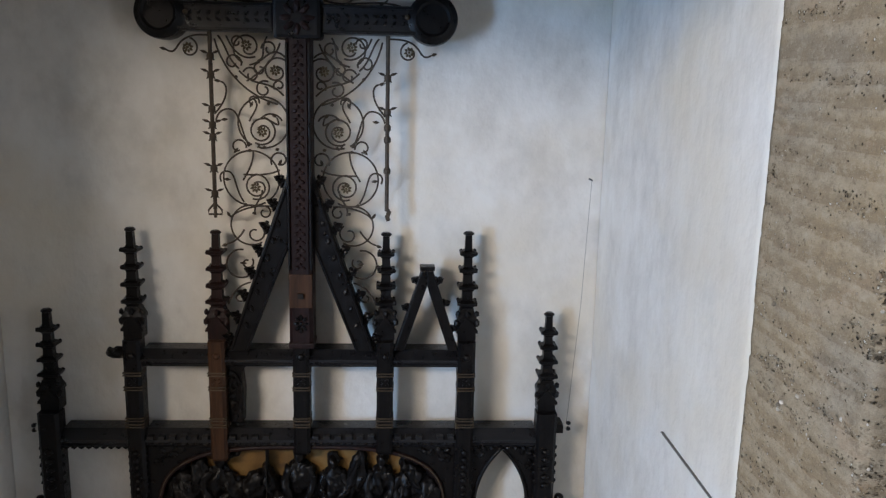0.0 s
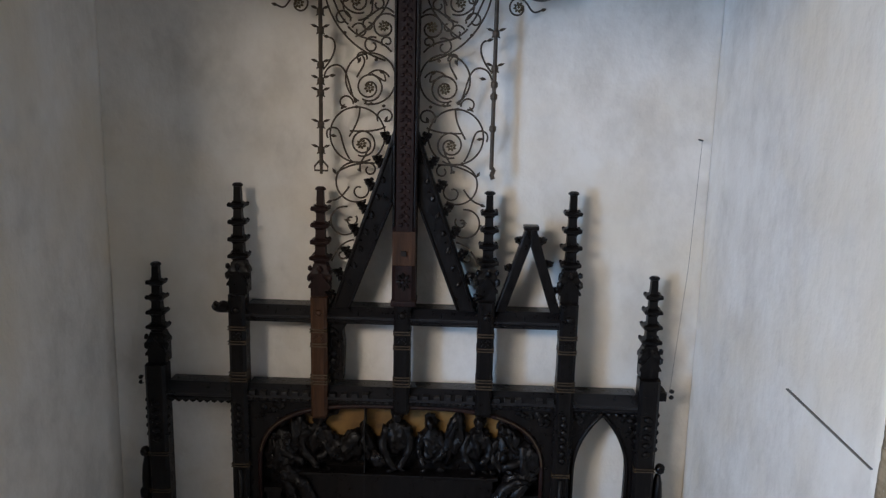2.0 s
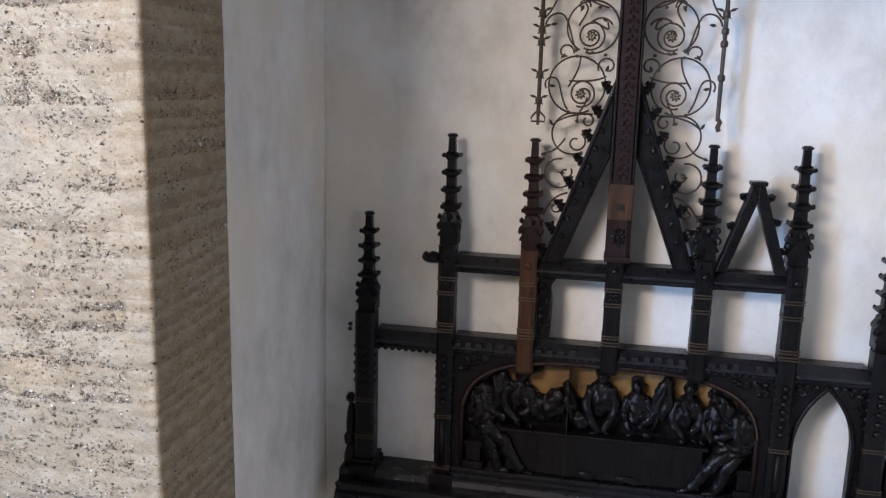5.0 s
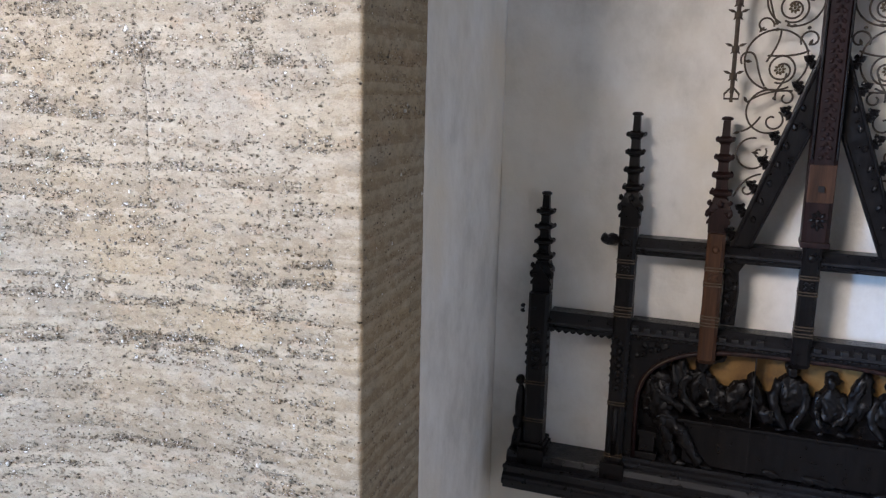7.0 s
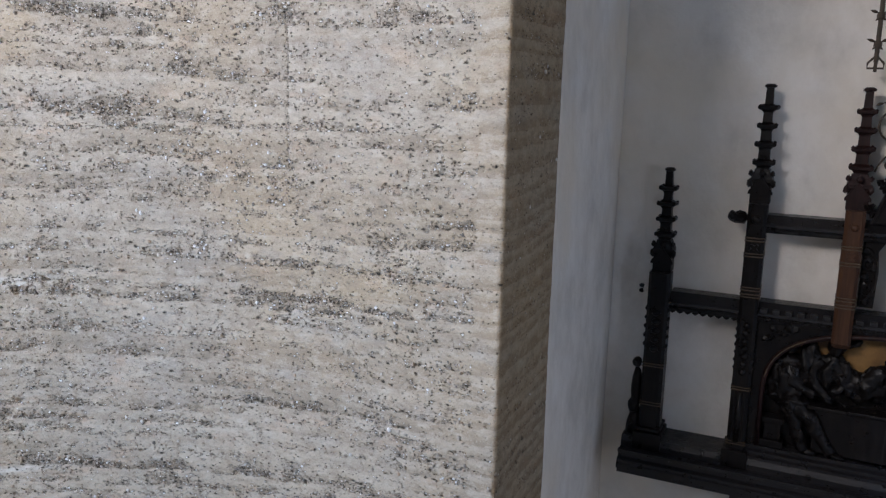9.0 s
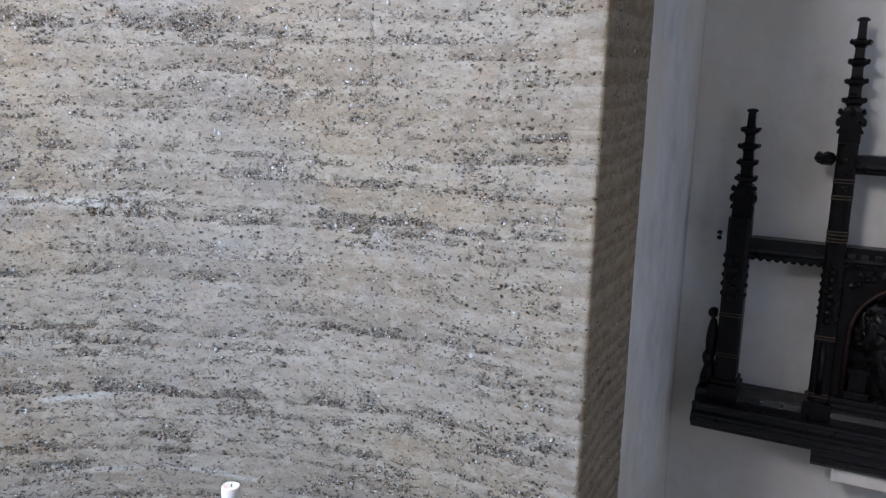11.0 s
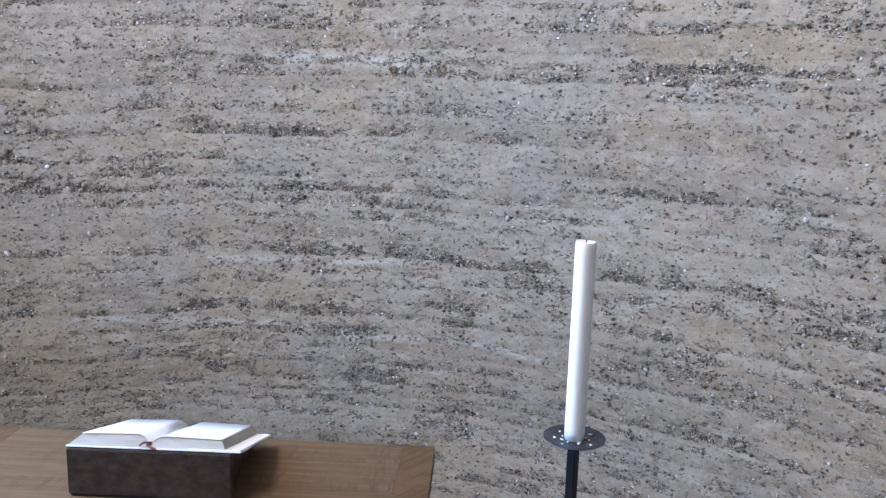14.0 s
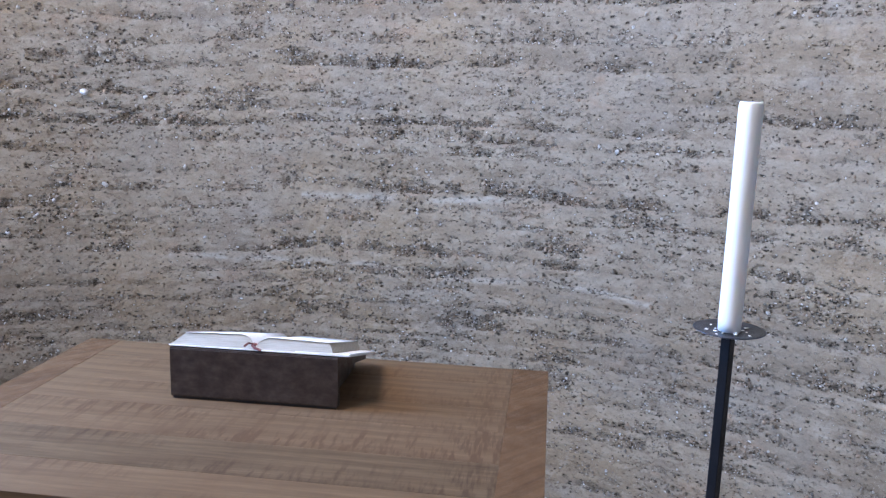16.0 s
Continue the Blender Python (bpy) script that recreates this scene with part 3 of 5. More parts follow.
for i, (x0, x1) in enumerate(spans):
    low = rail("lower_rail", x0, x1, 1.790, 1.888, FRONT - 0.03)
    if 1 <= i <= 4:
        rail("upper_rail", x0, x1, 2.250, 2.338, FRONT - 0.03)
        n = 6
        for k in range(n):
            if (i, k) in ((2, 4), (2, 5), (4, 3)):
                continue
            cx = x0 + (k + 0.5) * (x1 - x0) / n
            bm = bmesh.new()
            box(bm, cx - 0.017, cx + 0.017, FRONT - 0.040, FRONT + 0.01, 1.843, 1.865, 0.004, Matrix.Translation((cx, FRONT, 1.87)) @ Matrix.Rotation(radians(random.uniform(-3, 3)), 4, "Y") @ Matrix.Translation((-cx, -FRONT, -1.87)))
            part("dentil", bm, OAK_RAIL, low)
        for k in range(9):
            cx = x0 + (k + 0.5) * (x1 - x0) / 9
            part("bead", blob(bmesh.new(), (cx, FRONT - 0.012, 1.812), (0.013, 0.016, 0.012), rough=0.003, sub=1), OAK, low, smooth=True)
    elif i == 0:
        n = 9
        bm = bmesh.new()
        for k in range(n):
            cx = x0 + (k + 0.5) * (x1 - x0) / n
            w = (x1 - x0) / n
            prism(bm, [(cx - w * 0.5, 1.798), (cx + w * 0.5, 1.798), (cx + w * 0.36, 1.785), (cx, 1.776), (cx - w * 0.36, 1.785)], FRONT - 0.005, FRONT + 0.05)
        part("scalloped_fringe", bm, OAK, low)


def ring_lines(x, w, z, y0, post):
    """A pair of rubbed gilt mouldings round a post."""
    bm = bmesh.new()
    for dz in (0.0, 0.015):
        box(bm, x - w / 2 - 0.004, x + w / 2 + 0.004, y0 - 0.005, POST_REAR + 0.003, z + dz, z + dz + 0.0055, 0.002)
    part("gilt_moulding", bm, BRASS_LINE, post)


def carved_rosette(x, y0, z, wood, post):
    """A small four-leaved flower, cut in one piece."""
    turns = [math.pi * i / 16 for i in range(32)]
    outline = [(x + (0.010 + 0.017 * abs(math.sin(2 * a))) * math.cos(a), z + (0.010 + 0.017 * abs(math.sin(2 * a))) * math.sin(a)) for a in turns]
    part("carved_rosette", prism(bmesh.new(), outline, y0 - 0.010, y0 + 0.006, 0.003), wood, post)


def studs(x, w, z0, z1, n, y0, post, both=True):
    """Small carved bosses up the face and flanks of a post."""
    for k in range(n):
        z = z0 + (k + 0.5) * (z1 - z0) / n
        part("carved_boss", blob(bmesh.new(), (x, y0 - 0.004, z), (w * 0.24, 0.012, 0.020), rough=0.004, sub=1), OAK, post, smooth=True)
        if both:
            for sx in (-1, 1):
                part("carved_boss", blob(bmesh.new(), (x + sx * w * 0.5, y0 + 0.03, z + 0.015), (0.012, 0.02, 0.016), (0, 30, 0), 0.003, 1), OAK, post, smooth=True)


def chamfered(x, w, z0, z1, y0, y1, cut=0.016):
    bm = bmesh.new()
    ring = [(x - w / 2, y1), (x - w / 2, y0 + cut), (x - w / 2 + cut, y0), (x + w / 2 - cut, y0), (x + w / 2, y0 + cut), (x + w / 2, y1)]
    a = [bm.verts.new((px, py, z0)) for px, py in ring]
    b = [bm.verts.new((px, py, z1)) for px, py in ring]
    for i in range(6):
        bm.faces.new((a[i], a[(i + 1) % 6], b[(i + 1) % 6], b[i]))
    bm.faces.new(a[::-1])
    bm.faces.new(b)
    return bm


def pinnacle(x, z, tip, wood, lean=0.0):
    """A square spirelet on a gabled hood, with four knops and a cap."""
    y = FRONT + 0.055
    h = tip - z
    bm = bmesh.new()
    lathe(bm, (x, y, z), [(0.048, 0.0), (0.048, 0.10), (0.053, 0.105), (0.053, 0.122), (0.040, 0.150), (0.036, 0.17)], square=True)
    # hood gables on the face and flanks
    prism(bm, [(x - 0.058, z + 0.045), (x + 0.058, z + 0.045), (x + 0.058, z + 0.058), (x, z + 0.135), (x - 0.058, z + 0.058)], y - 0.060, y - 0.046)
    for sx in (-1, 1):
        blob(bm, (x + sx * 0.054, y - 0.045, z + 0.10), (0.016, 0.018, 0.024), rough=0.006, sub=1)
        blob(bm, (x + sx * 0.050, y - 0.048, z + 0.152), (0.014, 0.016, 0.018), rough=0.006, sub=1)
    blob(bm, (x, y - 0.058, z + 0.15), (0.015, 0.014, 0.02), rough=0.006, sub=1)
    body = part("pinnacle_hood", bm, wood, retable)
    bm = bmesh.new()
    r0, r1 = 0.030, 0.017
    zs = z + 0.165
    lathe(bm, (x, y, zs), [(r0, 0), (r1, tip - zs - 0.012)], square=True)
    part("spire", bm, wood, body)
    n = 4
    for k in range(n):
        f = (k + 0.12) / (n - 0.15)
        zk = zs + 0.02 + f * (tip - zs - 0.02 - 0.075 + 0.02)
        rr = r0 + (r1 - r0) * (zk - zs) / (tip - zs)
        bm = bmesh.new()
        lathe(bm, (x, y, zk), [(rr, -0.020), (rr + 0.008, -0.008), (rr + 0.023, -0.002), (rr + 0.025, 0.011), (rr + 0.010, 0.016), (rr, 0.024)], square=True)
        for sx in (-1, 1):
            for sy in (-1, 1):
                blob(bm, (x + sx * (rr + 0.016), y + sy * (rr + 0.016), zk + 0.010), (0.011, 0.011, 0.012), rough=0.004, sub=1)
        bmesh.ops.rotate(bm, cent=(x, y, zk), matrix=Matrix.Rotation(radians(random.uniform(-5, 5)), 3, "Z") @ Matrix.Rotation(radians(random.uniform(-2, 2)), 3, "Y"), verts=bm.verts)
        part("knop", bm, wood, body)
    bm = bmesh.new()
    lathe(bm, (x, y, tip - 0.035), [(r1 * 0.95, 0), (r1 * 0.95, 0.014), (0.029, 0.019), (0.029, 0.027), (0.018, 0.035)], 10)
    part("cap", bm, wood, body)
    return body


for i, (x, w) in enumerate(POSTS):
    end = i in (0, 6)
    wood = OAK_BROWN if i == 2 else OAK
    y0 = FRONT - 0.04
    if end:
        post = part("post", chamfered(x, w, 1.062, 1.99, y0, POST_REAR), OAK, retable)
        studs(x, w, 1.55, 1.80, 5, y0, post)
        for zz in (1.25, 1.47):
            ring_lines(x, w * 0.96, zz, y0, post)
        bm = bmesh.new()
        box(bm, x - w / 2 - 0.02, x + w / 2 + 0.02, y0 - 0.03, REAR, 0.999, 1.10, 0.006)
        box(bm, x - w / 2 - 0.01, x + w / 2 + 0.01, y0 - 0.015, REAR, 1.10, 1.125, 0.008)
        part("post_foot", bm, OAK, post)
        pinnacle(x, 1.99, 2.545, OAK)
    elif i in (1, 5):
        post = part("post", chamfered(x, w, 1.062, 2.395, y0, POST_REAR), OAK, retable)
        studs(x, w * 0.9, 1.50, 1.79, 7, y0, post)
        for zz in (1.12, 1.42, 1.915, 1.950, 2.125, 2.205):
            ring_lines(x, w * 0.98, zz, y0, post)
        bm = bmesh.new()
        box(bm, x - w / 2 - 0.02, x + w / 2 + 0.02, y0 - 0.03, REAR, 0.9995, 1.095, 0.006)
        part("post_foot", bm, OAK, post)
        carved_rosette(x, y0, 2.172, OAK, post)
        bm = bmesh.new()
        blob(bm, (x, y0 - 0.002, 2.315), (0.022, 0.016, 0.022), rough=0.004)
        part("boss", bm, OAK, post, smooth=True)
        bm = bmesh.new()
        tube(bm, [(x + 0.022 * sx, y0 - 0.002, z) for sx in (0,) for z in (1.14, 1.41)], 0.016, 8)
        part("colonnette", bm, OAK, post, smooth=True)
        pinnacle(x, 2.395, 2.985, OAK)
    else:
        top = 2.385 if i == 3 else 2.395
        post = part("post", chamfered(x, w, 1.772 if i != 2 else 1.735, top, y0, POST_REAR), wood, retable, "bare brown oak post" if i == 2 else "")
        for zz in (1.915, 1.950, 2.125, 2.205):
            ring_lines(x, w * 0.98, zz, y0, post)
        carved_rosette(x, y0, 2.172, wood, post)
        part("carved_boss", blob(bmesh.new(), (x, y0 - 0.002, 2.315), (0.020, 0.015, 0.020), rough=0.004), wood, post, smooth=True)
        bm = bmesh.new()
        low_end = 1.772 if i != 2 else 1.735
        lathe(bm, (x, y0 + 0.05, low_end - 0.030), [(0.012, 0), (0.034, 0.010), (0.046, 0.029)], square=True)
        part("pendant", bm, wood, post)
        if i != 3:
            pinnacle(x, 2.395, 2.975, OAK_RED if i == 2 else OAK)

# shaft of the great cross with its carved bands
shaft = part("cross_shaft", chamfered(MID, 0.124, 2.385, 4.42, FRONT - 0.045, REAR - 0.02, 0.02), OAK_RED, retable)
part("bare_wood_field", boxed(MID - 0.060, MID + 0.060, FRONT - 0.049, FRONT - 0.03, 2.585, 2.765, 0.004), OAK_BROWN, shaft, "bare brown oak where a carving is lost")
# solid black block, stands in for the dark inside of a nail hole
bm = bmesh.new()
lathe(bm, (MID, FRONT - 0.052, 2.652), [(0.013, -0.013), (0.013, 0.013)], square=True)
part("nail_hole", bm, WICK, shaft)
bm = bmesh.new()
for k in range(26):
    z = 2.80 + k * 0.0445
    if z > 3.93:
        break
    for sx in (-1, 1):
        blob(bm, (MID + sx * 0.017, FRONT - 0.047, z), (0.015, 0.009, 0.010), (0, sx * 38, 0), 0.003, 1)
    blob(bm, (MID, FRONT - 0.049, z + 0.020), (0.008, 0.010, 0.009), rough=0.002, sub=1)
part("vine_band", bm, OAK_RED, shaft)
bm = bmesh.new()
for k in range(8):
    a = k * math.pi / 4
    blob(bm, (MID + 0.026 * math.cos(a), FRONT - 0.047, 2.50 + 0.034 * math.sin(a)), (0.018, 0.010, 0.010), (0, -math.degrees(a), 0), 0.004, 1)
blob(bm, (MID, FRONT - 0.051, 2.50), (0.012, 0.010, 0.012), sub=1)
part("carved_rosette", bm, OAK, shaft)
bm = bmesh.new()
for sx in (-1, 1):
    box(bm, MID + sx * 0.055 - 0.005, MID + sx * 0.055 + 0.005, FRONT - 0.052, FRONT - 0.02, 2.79, 3.93, 0.002)
part("edge_bead", bm, OAK, shaft)
part("shaft_foot", boxed(MID - 0.066, MID + 0.066, FRONT - 0.055, REAR - 0.02, 2.365, 2.395, 0.006), OAK_RED, shaft)

# arms with roundels
ARM = 4.047
for sx in (-1, 1):
    xa, xb = sorted((MID + sx * 0.118, MID + sx * 0.60))
    bm = boxed(xa, xb, FRONT - 0.035, REAR - 0.02, ARM - 0.070, ARM + 0.070, 0.012)
    arm = part("cross_arm", bm, OAK_RAIL, retable)
    bm = bmesh.new()
    for k in range(9):
        xx = MID + sx * (0.15 + k * 0.046)
        for s2 in (-1, 1):
            blob(bm, (xx, FRONT - 0.037, ARM + s2 * 0.016), (0.016, 0.009, 0.009), (0, s2 * sx * 40, 0), 0.003, 1)
    for s2 in (-1, 1):
        box(bm, xa, xb, FRONT - 0.043, FRONT - 0.02, ARM + s2 * 0.058 - 0.005, ARM + s2 * 0.058 + 0.005)
    part("vine_band", bm, OAK, arm)
    bm = bmesh.new()
    lathe(bm, (0, 0, 0), [(0.095, -0.07), (0.122, -0.055), (0.126, -0.02), (0.126, 0.06), (0.118, 0.07)], 40)
    bmesh.ops.transform(bm, matrix=Matrix.Translation((MID + sx * 0.661, FRONT + 0.02, ARM + 0.01)) @ Matrix.Rotation(radians(90), 4, "X") @ Matrix.Diagonal((1, 1, -1, 1)), verts=bm.verts)
    disc = part("roundel", bm, OAK, retable)
    bm = bmesh.new()
    lathe(bm, (0, 0, 0), [(0.07, 0.0), (0.085, 0.012), (0.10, 0.0)], 36)
    bmesh.ops.transform(bm, matrix=Matrix.Translation((MID + sx * 0.661, FRONT - 0.048, ARM + 0.01)) @ Matrix.Rotation(radians(90), 4, "X"), verts=bm.verts)
    part("roundel_ring", bm, OAK, disc)
    bm = bmesh.new()
    blob(bm, (MID + sx * 0.535, FRONT - 0.045, ARM + 0.015), (0.013, 0.012, 0.013))
    part("stud", bm, BRASS_LINE, arm, smooth=True)
bm = boxed(MID - 0.118, MID + 0.118, FRONT - 0.06, REAR - 0.02, ARM - 0.10, ARM + 0.10, 0.02)
block = part("cross_block", bm, OAK, retable)
bm = bmesh.new()
for k in range(8):
    a = k * math.pi / 4
    blob(bm, (MID + 0.055 * math.cos(a), FRONT - 0.062, ARM + 0.055 * math.sin(a)), (0.034, 0.014, 0.017), (0, -math.degrees(a), 0), 0.006, 1)
part("carved_leaves", bm, OAK_RED, block)

# great gable struts with crockets
for sx in (-1, 1):
    outline = [(MID + sx * 0.058, 3.30), (MID + sx * 0.385, 2.335), (MID + sx * 0.288, 2.335), (MID + sx * 0.064, 2.90)]
    bm = prism(bmesh.new(), outline, FRONT - 0.012, FRONT + 0.05, 0.010)
    strut = part("gable_strut", bm, OAK, retable)
    bm = bmesh.new()
    for e in (0.008, 0.092):
        a, b = Vector((MID + sx * (0.060 + e * 0.1), FRONT - 0.016, 3.27 - e * 3.9)), Vector((MID + sx * (0.378 - e * 0.98), FRONT - 0.016, 2.345))
        tube(bm, [a, b], 0.007, 6)
    part("gable_moulding", bm, OAK, strut)
    for k in range(8):
        f = 0.06 + k * 0.125
        px, pz = MID + sx * (0.058 + f * 0.327), 3.30 - f * 0.965
        bm = bmesh.new()
        blob(bm, (px + sx * 0.010, FRONT + 0.03, pz - 0.004), (0.016, 0.032, 0.020), (0, sx * 20, 0), 0.006, 1)
        for qx, qz, r in ((0.024, 0.010, 0.016), (0.030, -0.008, 0.013), (0.016, 0.024, 0.013), (0.012, -0.020, 0.014)):
            blob(bm, (px + sx * qx, FRONT + 0.015, pz + qz), (r, 0.020, r * 0.9), (0, 40 * qx, 0), 0.005, 1)
        leaf(bm, (px + sx * 0.018, FRONT + 0.005, pz + 0.004), (sx * 0.9, 0.5), 0.044, 0.036, 0.010)
        leaf(bm, (px + sx * 0.006, FRONT - 0.004, pz - 0.004), (sx * 0.5, -0.9), 0.036, 0.030, 0.009)
        part("crocket", bm, OAK, strut)
    for k in range(7):
        f = 0.2 + k * 0.105
        bm = blob(bmesh.new(), (MID + sx * (0.058 + f * 0.275), FRONT - 0.014, 3.20 - f * 0.865), (0.013, 0.012, 0.020), (0, sx * 18, 0), 0.005, 1)
        part("carved_boss", bm, OAK, strut)

# small gable between two posts
GX = 0.143
for sx in (-1, 1):
    outline = [(GX, 2.785), (GX + sx * 0.03, 2.785), (GX + sx * 0.172, 2.345), (GX + sx * 0.118, 2.345), (GX, 2.70)]
    strut = part("small_gable_strut", prism(bmesh.new(), outline, FRONT - 0.02, FRONT + 0.045, 0.006), OAK, retable)
    for f in ((0.14, 0.42, 0.74) if sx > 0 else (0.14, 0.48)):
        px, pz = GX + sx * (0.03 + f * 0.142), 2.785 - f * 0.44
        bm = bmesh.new()
        blob(bm, (px, FRONT + 0.02, pz), (0.019, 0.030, 0.024), rough=0.007, sub=2)
        blob(bm, (px + sx * 0.018, FRONT + 0.012, pz + 0.014), (0.013, 0.022, 0.012), rough=0.005, sub=1)
        leaf(bm, (px, FRONT, pz - 0.010), (sx * 0.9, 0.7), 0.046, 0.036, 0.011)
        part("crocket", bm, OAK, strut)
part("gable_cap", boxed(GX - 0.040, GX + 0.040, FRONT - 0.028, FRONT + 0.05, 2.785, 2.808, 0.007), OAK, retable)

# hooks at the ends of the rails
bm = bmesh.new()
blob(bm, (-1.488, FRONT + 0.02, 2.315), (0.042, 0.04, 0.034), rough=0.012)
blob(bm, (-1.520, FRONT + 0.01, 2.322), (0.024, 0.03, 0.026), rough=0.010)
part("carved_knob", bm, OAK, retable)
bm = bmesh.new()
tube(bm, [(-1.913, FRONT + 0.03, 1.885), (-1.945, FRONT + 0.03, 1.888)], 0.018, 10)
part("white_spacer", bm, PORCELAIN, retable, "white wall spacer")
bm = bmesh.new()
for dz in (-0.014, 0.014):
    blob(bm, (-1.957, FRONT + 0.03, 1.886 + dz), (0.015, 0.018, 0.012), sub=2)
part("bolt_head", bm, BLACK_STEEL, retable)
part("rail_end", boxed(-1.952, -1.912, FRONT + 0.02, FRONT + 0.045, 1.880, 1.890, 0.002), BLACK_STEEL, retable)
part("rail_end", boxed(0.868, 0.912, FRONT, REAR - 0.01, 1.865, 1.915, 0.006), OAK, retable)
bm = bmesh.new()
tube(bm, [(0.912, FRONT + 0.04, 1.894), (0.934, FRONT + 0.04, 1.892)], 0.014, 10)
part("white_spacer", bm, PORCELAIN, retable, "white wall spacer")
bm = bmesh.new()
for dz in (-0.017, 0.017):
    blob(bm, (0.946, FRONT + 0.04, 1.893 + dz), (0.014, 0.016, 0.012), sub=2)
part("bolt_head", bm, BLACK_STEEL, retable)

# small plain bracket figures on the outer flanks, kept as rounded lumps
for sx, fx in ((-1, -1.945), (1, 0.905)):
    bm = bmesh.new()
    blob(bm, (fx, FRONT + 0.02, 1.315), (0.030, 0.04, 0.135), rough=0.010)
    blob(bm, (fx + sx * 0.004, FRONT + 0.01, 1.470), (0.027, 0.030, 0.032), rough=0.006)
    blob(bm, (fx + sx * 0.012, FRONT + 0.01, 1.220), (0.030, 0.040, 0.045), rough=0.010)
    lathe(bm, (fx, FRONT + 0.03, 1.06), [(0.050, 0), (0.046, 0.05), (0.02, 0.15)], 12)
    part("bracket_carving", bm, OAK, retable, smooth=True)

# leaning fragment of tracery between two posts
bm = prism(bmesh.new(), [(-0.912, 1.92), (-0.842, 1.92), (-0.835, 2.10), (-0.845, 2.20), (-0.815, 2.25), (-0.912, 2.25)], FRONT + 0.02, REAR - 0.02, 0.006)
frag = part("tracery_fragment", bm, OAK, retable)
bm = bmesh.new()
for k in range(7):
    blob(bm, (-0.880 + 0.022 * math.sin(k * 1.9), FRONT + 0.018, 1.95 + k * 0.042), (0.020, 0.014, 0.024), (0, 40 * (-1) ** k, 0), 0.008, 1)
tube(bm, [(-0.905 + 0.060 * math.sin(a), FRONT + 0.014, 2.085 + 0.130 * math.cos(a)) for a in (0.05 + i * 0.16 for i in range(19))], 0.009, 6)
tube(bm, [(-0.880 + r * math.cos(a), FRONT + 0.012, 2.135 + 1.2 * r * math.sin(a)) for a, r in ((0.5 + i * 0.42, 0.034 - 0.0016 * i) for i in range(17))], 0.007, 6)
tube(bm, [(-0.878 + r * math.cos(a), FRONT + 0.012, 2.020 + 1.2 * r * math.sin(a)) for a, r in ((-0.5 - i * 0.42, 0.032 - 0.0016 * i) for i in range(17))], 0.007, 6)
part("carved_leaves", bm, OAK, frag)

# ---- relief panel ----
PX0, PX1, PZ0, PZ1 = -1.356, 0.314, 1.125, 1.80
part("gilt_ground", boxed(PX0, PX1, FRONT + 0.085, REAR, PZ0, PZ1), GILDING, retable, "worn gilt ochre ground of the relief")


def arch_line(n=40):
    """The flattened arch: a straight jamb, tight shoulders and a low crown."""
    pts = []
    cx, hw = (PX0 + PX1) / 2, (PX1 - PX0) / 2 - 0.055
    for i in range(n + 1):
        a = math.pi * (1 - i / n)
        c, s_ = math.cos(a), math.sin(a)
        pts.append((cx + hw * math.copysign(abs(c) ** 0.62, c), 1.40 + 0.385 * abs(s_) ** 0.72))
    return pts


arch = arch_line()
bm = bmesh.new()
front = FRONT + 0.005
for a, b in zip(arch, arch[1:]):
    tops = [(a[0], PZ1), (b[0], PZ1)]
    v = [bm.verts.new((p[0], y, p[1])) for y in (front, FRONT + 0.085) for p in (a, b, tops[1], tops[0])]
    bm.faces.new((v[0], v[1], v[2], v[3]))
    bm.faces.new((v[4], v[7], v[6], v[5]))
    bm.faces.new((v[0], v[4], v[5], v[1]))
for x0, x1 in ((PX0, arch[0][0]), (arch[-1][0], PX1)):
    box(bm, x0, x1, front, FRONT + 0.085, PZ0, PZ1)
spandrel = part("arch_spandrel", bm, OAK, retable)
bm = bmesh.new()
line = [(arch[0][0], front - 0.004, PZ0)] + [(p[0], front - 0.004, p[1]) for p in arch] + [(arch[-1][0], front - 0.004, PZ0)]
tube(bm, line, 0.013, 8)
part("arch_moulding", bm, OAK_RED, spandrel, smooth=True)
for lo, hi, r in ((27, 40, 0.0045), (2, 12, 0.0035)):
    part("gilt_fillet", tube(bmesh.new(), [(p[0], front - 0.016, p[1] + 0.004) for p in arch[lo:hi]], r, 6), BRASS_LINE, spandrel)
bm = bmesh.new()
for sx in (-1, 1):
    cx = (PX0 + PX1) / 2
    for k in range(16):
        u, w = random.random(), random.random()
        blob(bm, (cx + sx * (0.80 - 0.16 * u), front - 0.004, 1.775 - 0.10 * w * (1 - u)), (0.022, 0.012, 0.016), (0, random.uniform(0, 180), 0), 0.007, 1)
part("carved_leaves", bm, OAK, spandrel)

# the carved scene, kept as plain rounded forms behind a long table
random.seed(11)
bm = bmesh.new()
ty = FRONT + 0.02
box(bm, -1.045, -0.005, ty - 0.03, ty + 0.085, 1.145, 1.375, 0.008)
for x, w in ((-0.60, 0.022), (-0.36, 0.030), (-0.42, 0.016)):
    blob(bm, (x, ty - 0.032, 1.165), (w * 2.2, 0.016, 0.022), (0, 12, 0), 0.005, 2)
box(bm, -1.08, 0.02, ty - 0.045, ty + 0.085, 1.375, 1.395, 0.006)
bmesh.ops.subdivide_edges(bm, edges=[e for e in bm.edges if e.calc_length() > 0.5], cuts=24)
for v in bm.verts:
    v.co.y += 0.007 * noise.noise(Vector((v.co.x * 9, 0, v.co.z * 3)))
part("relief_table", bm, OAK, retable)
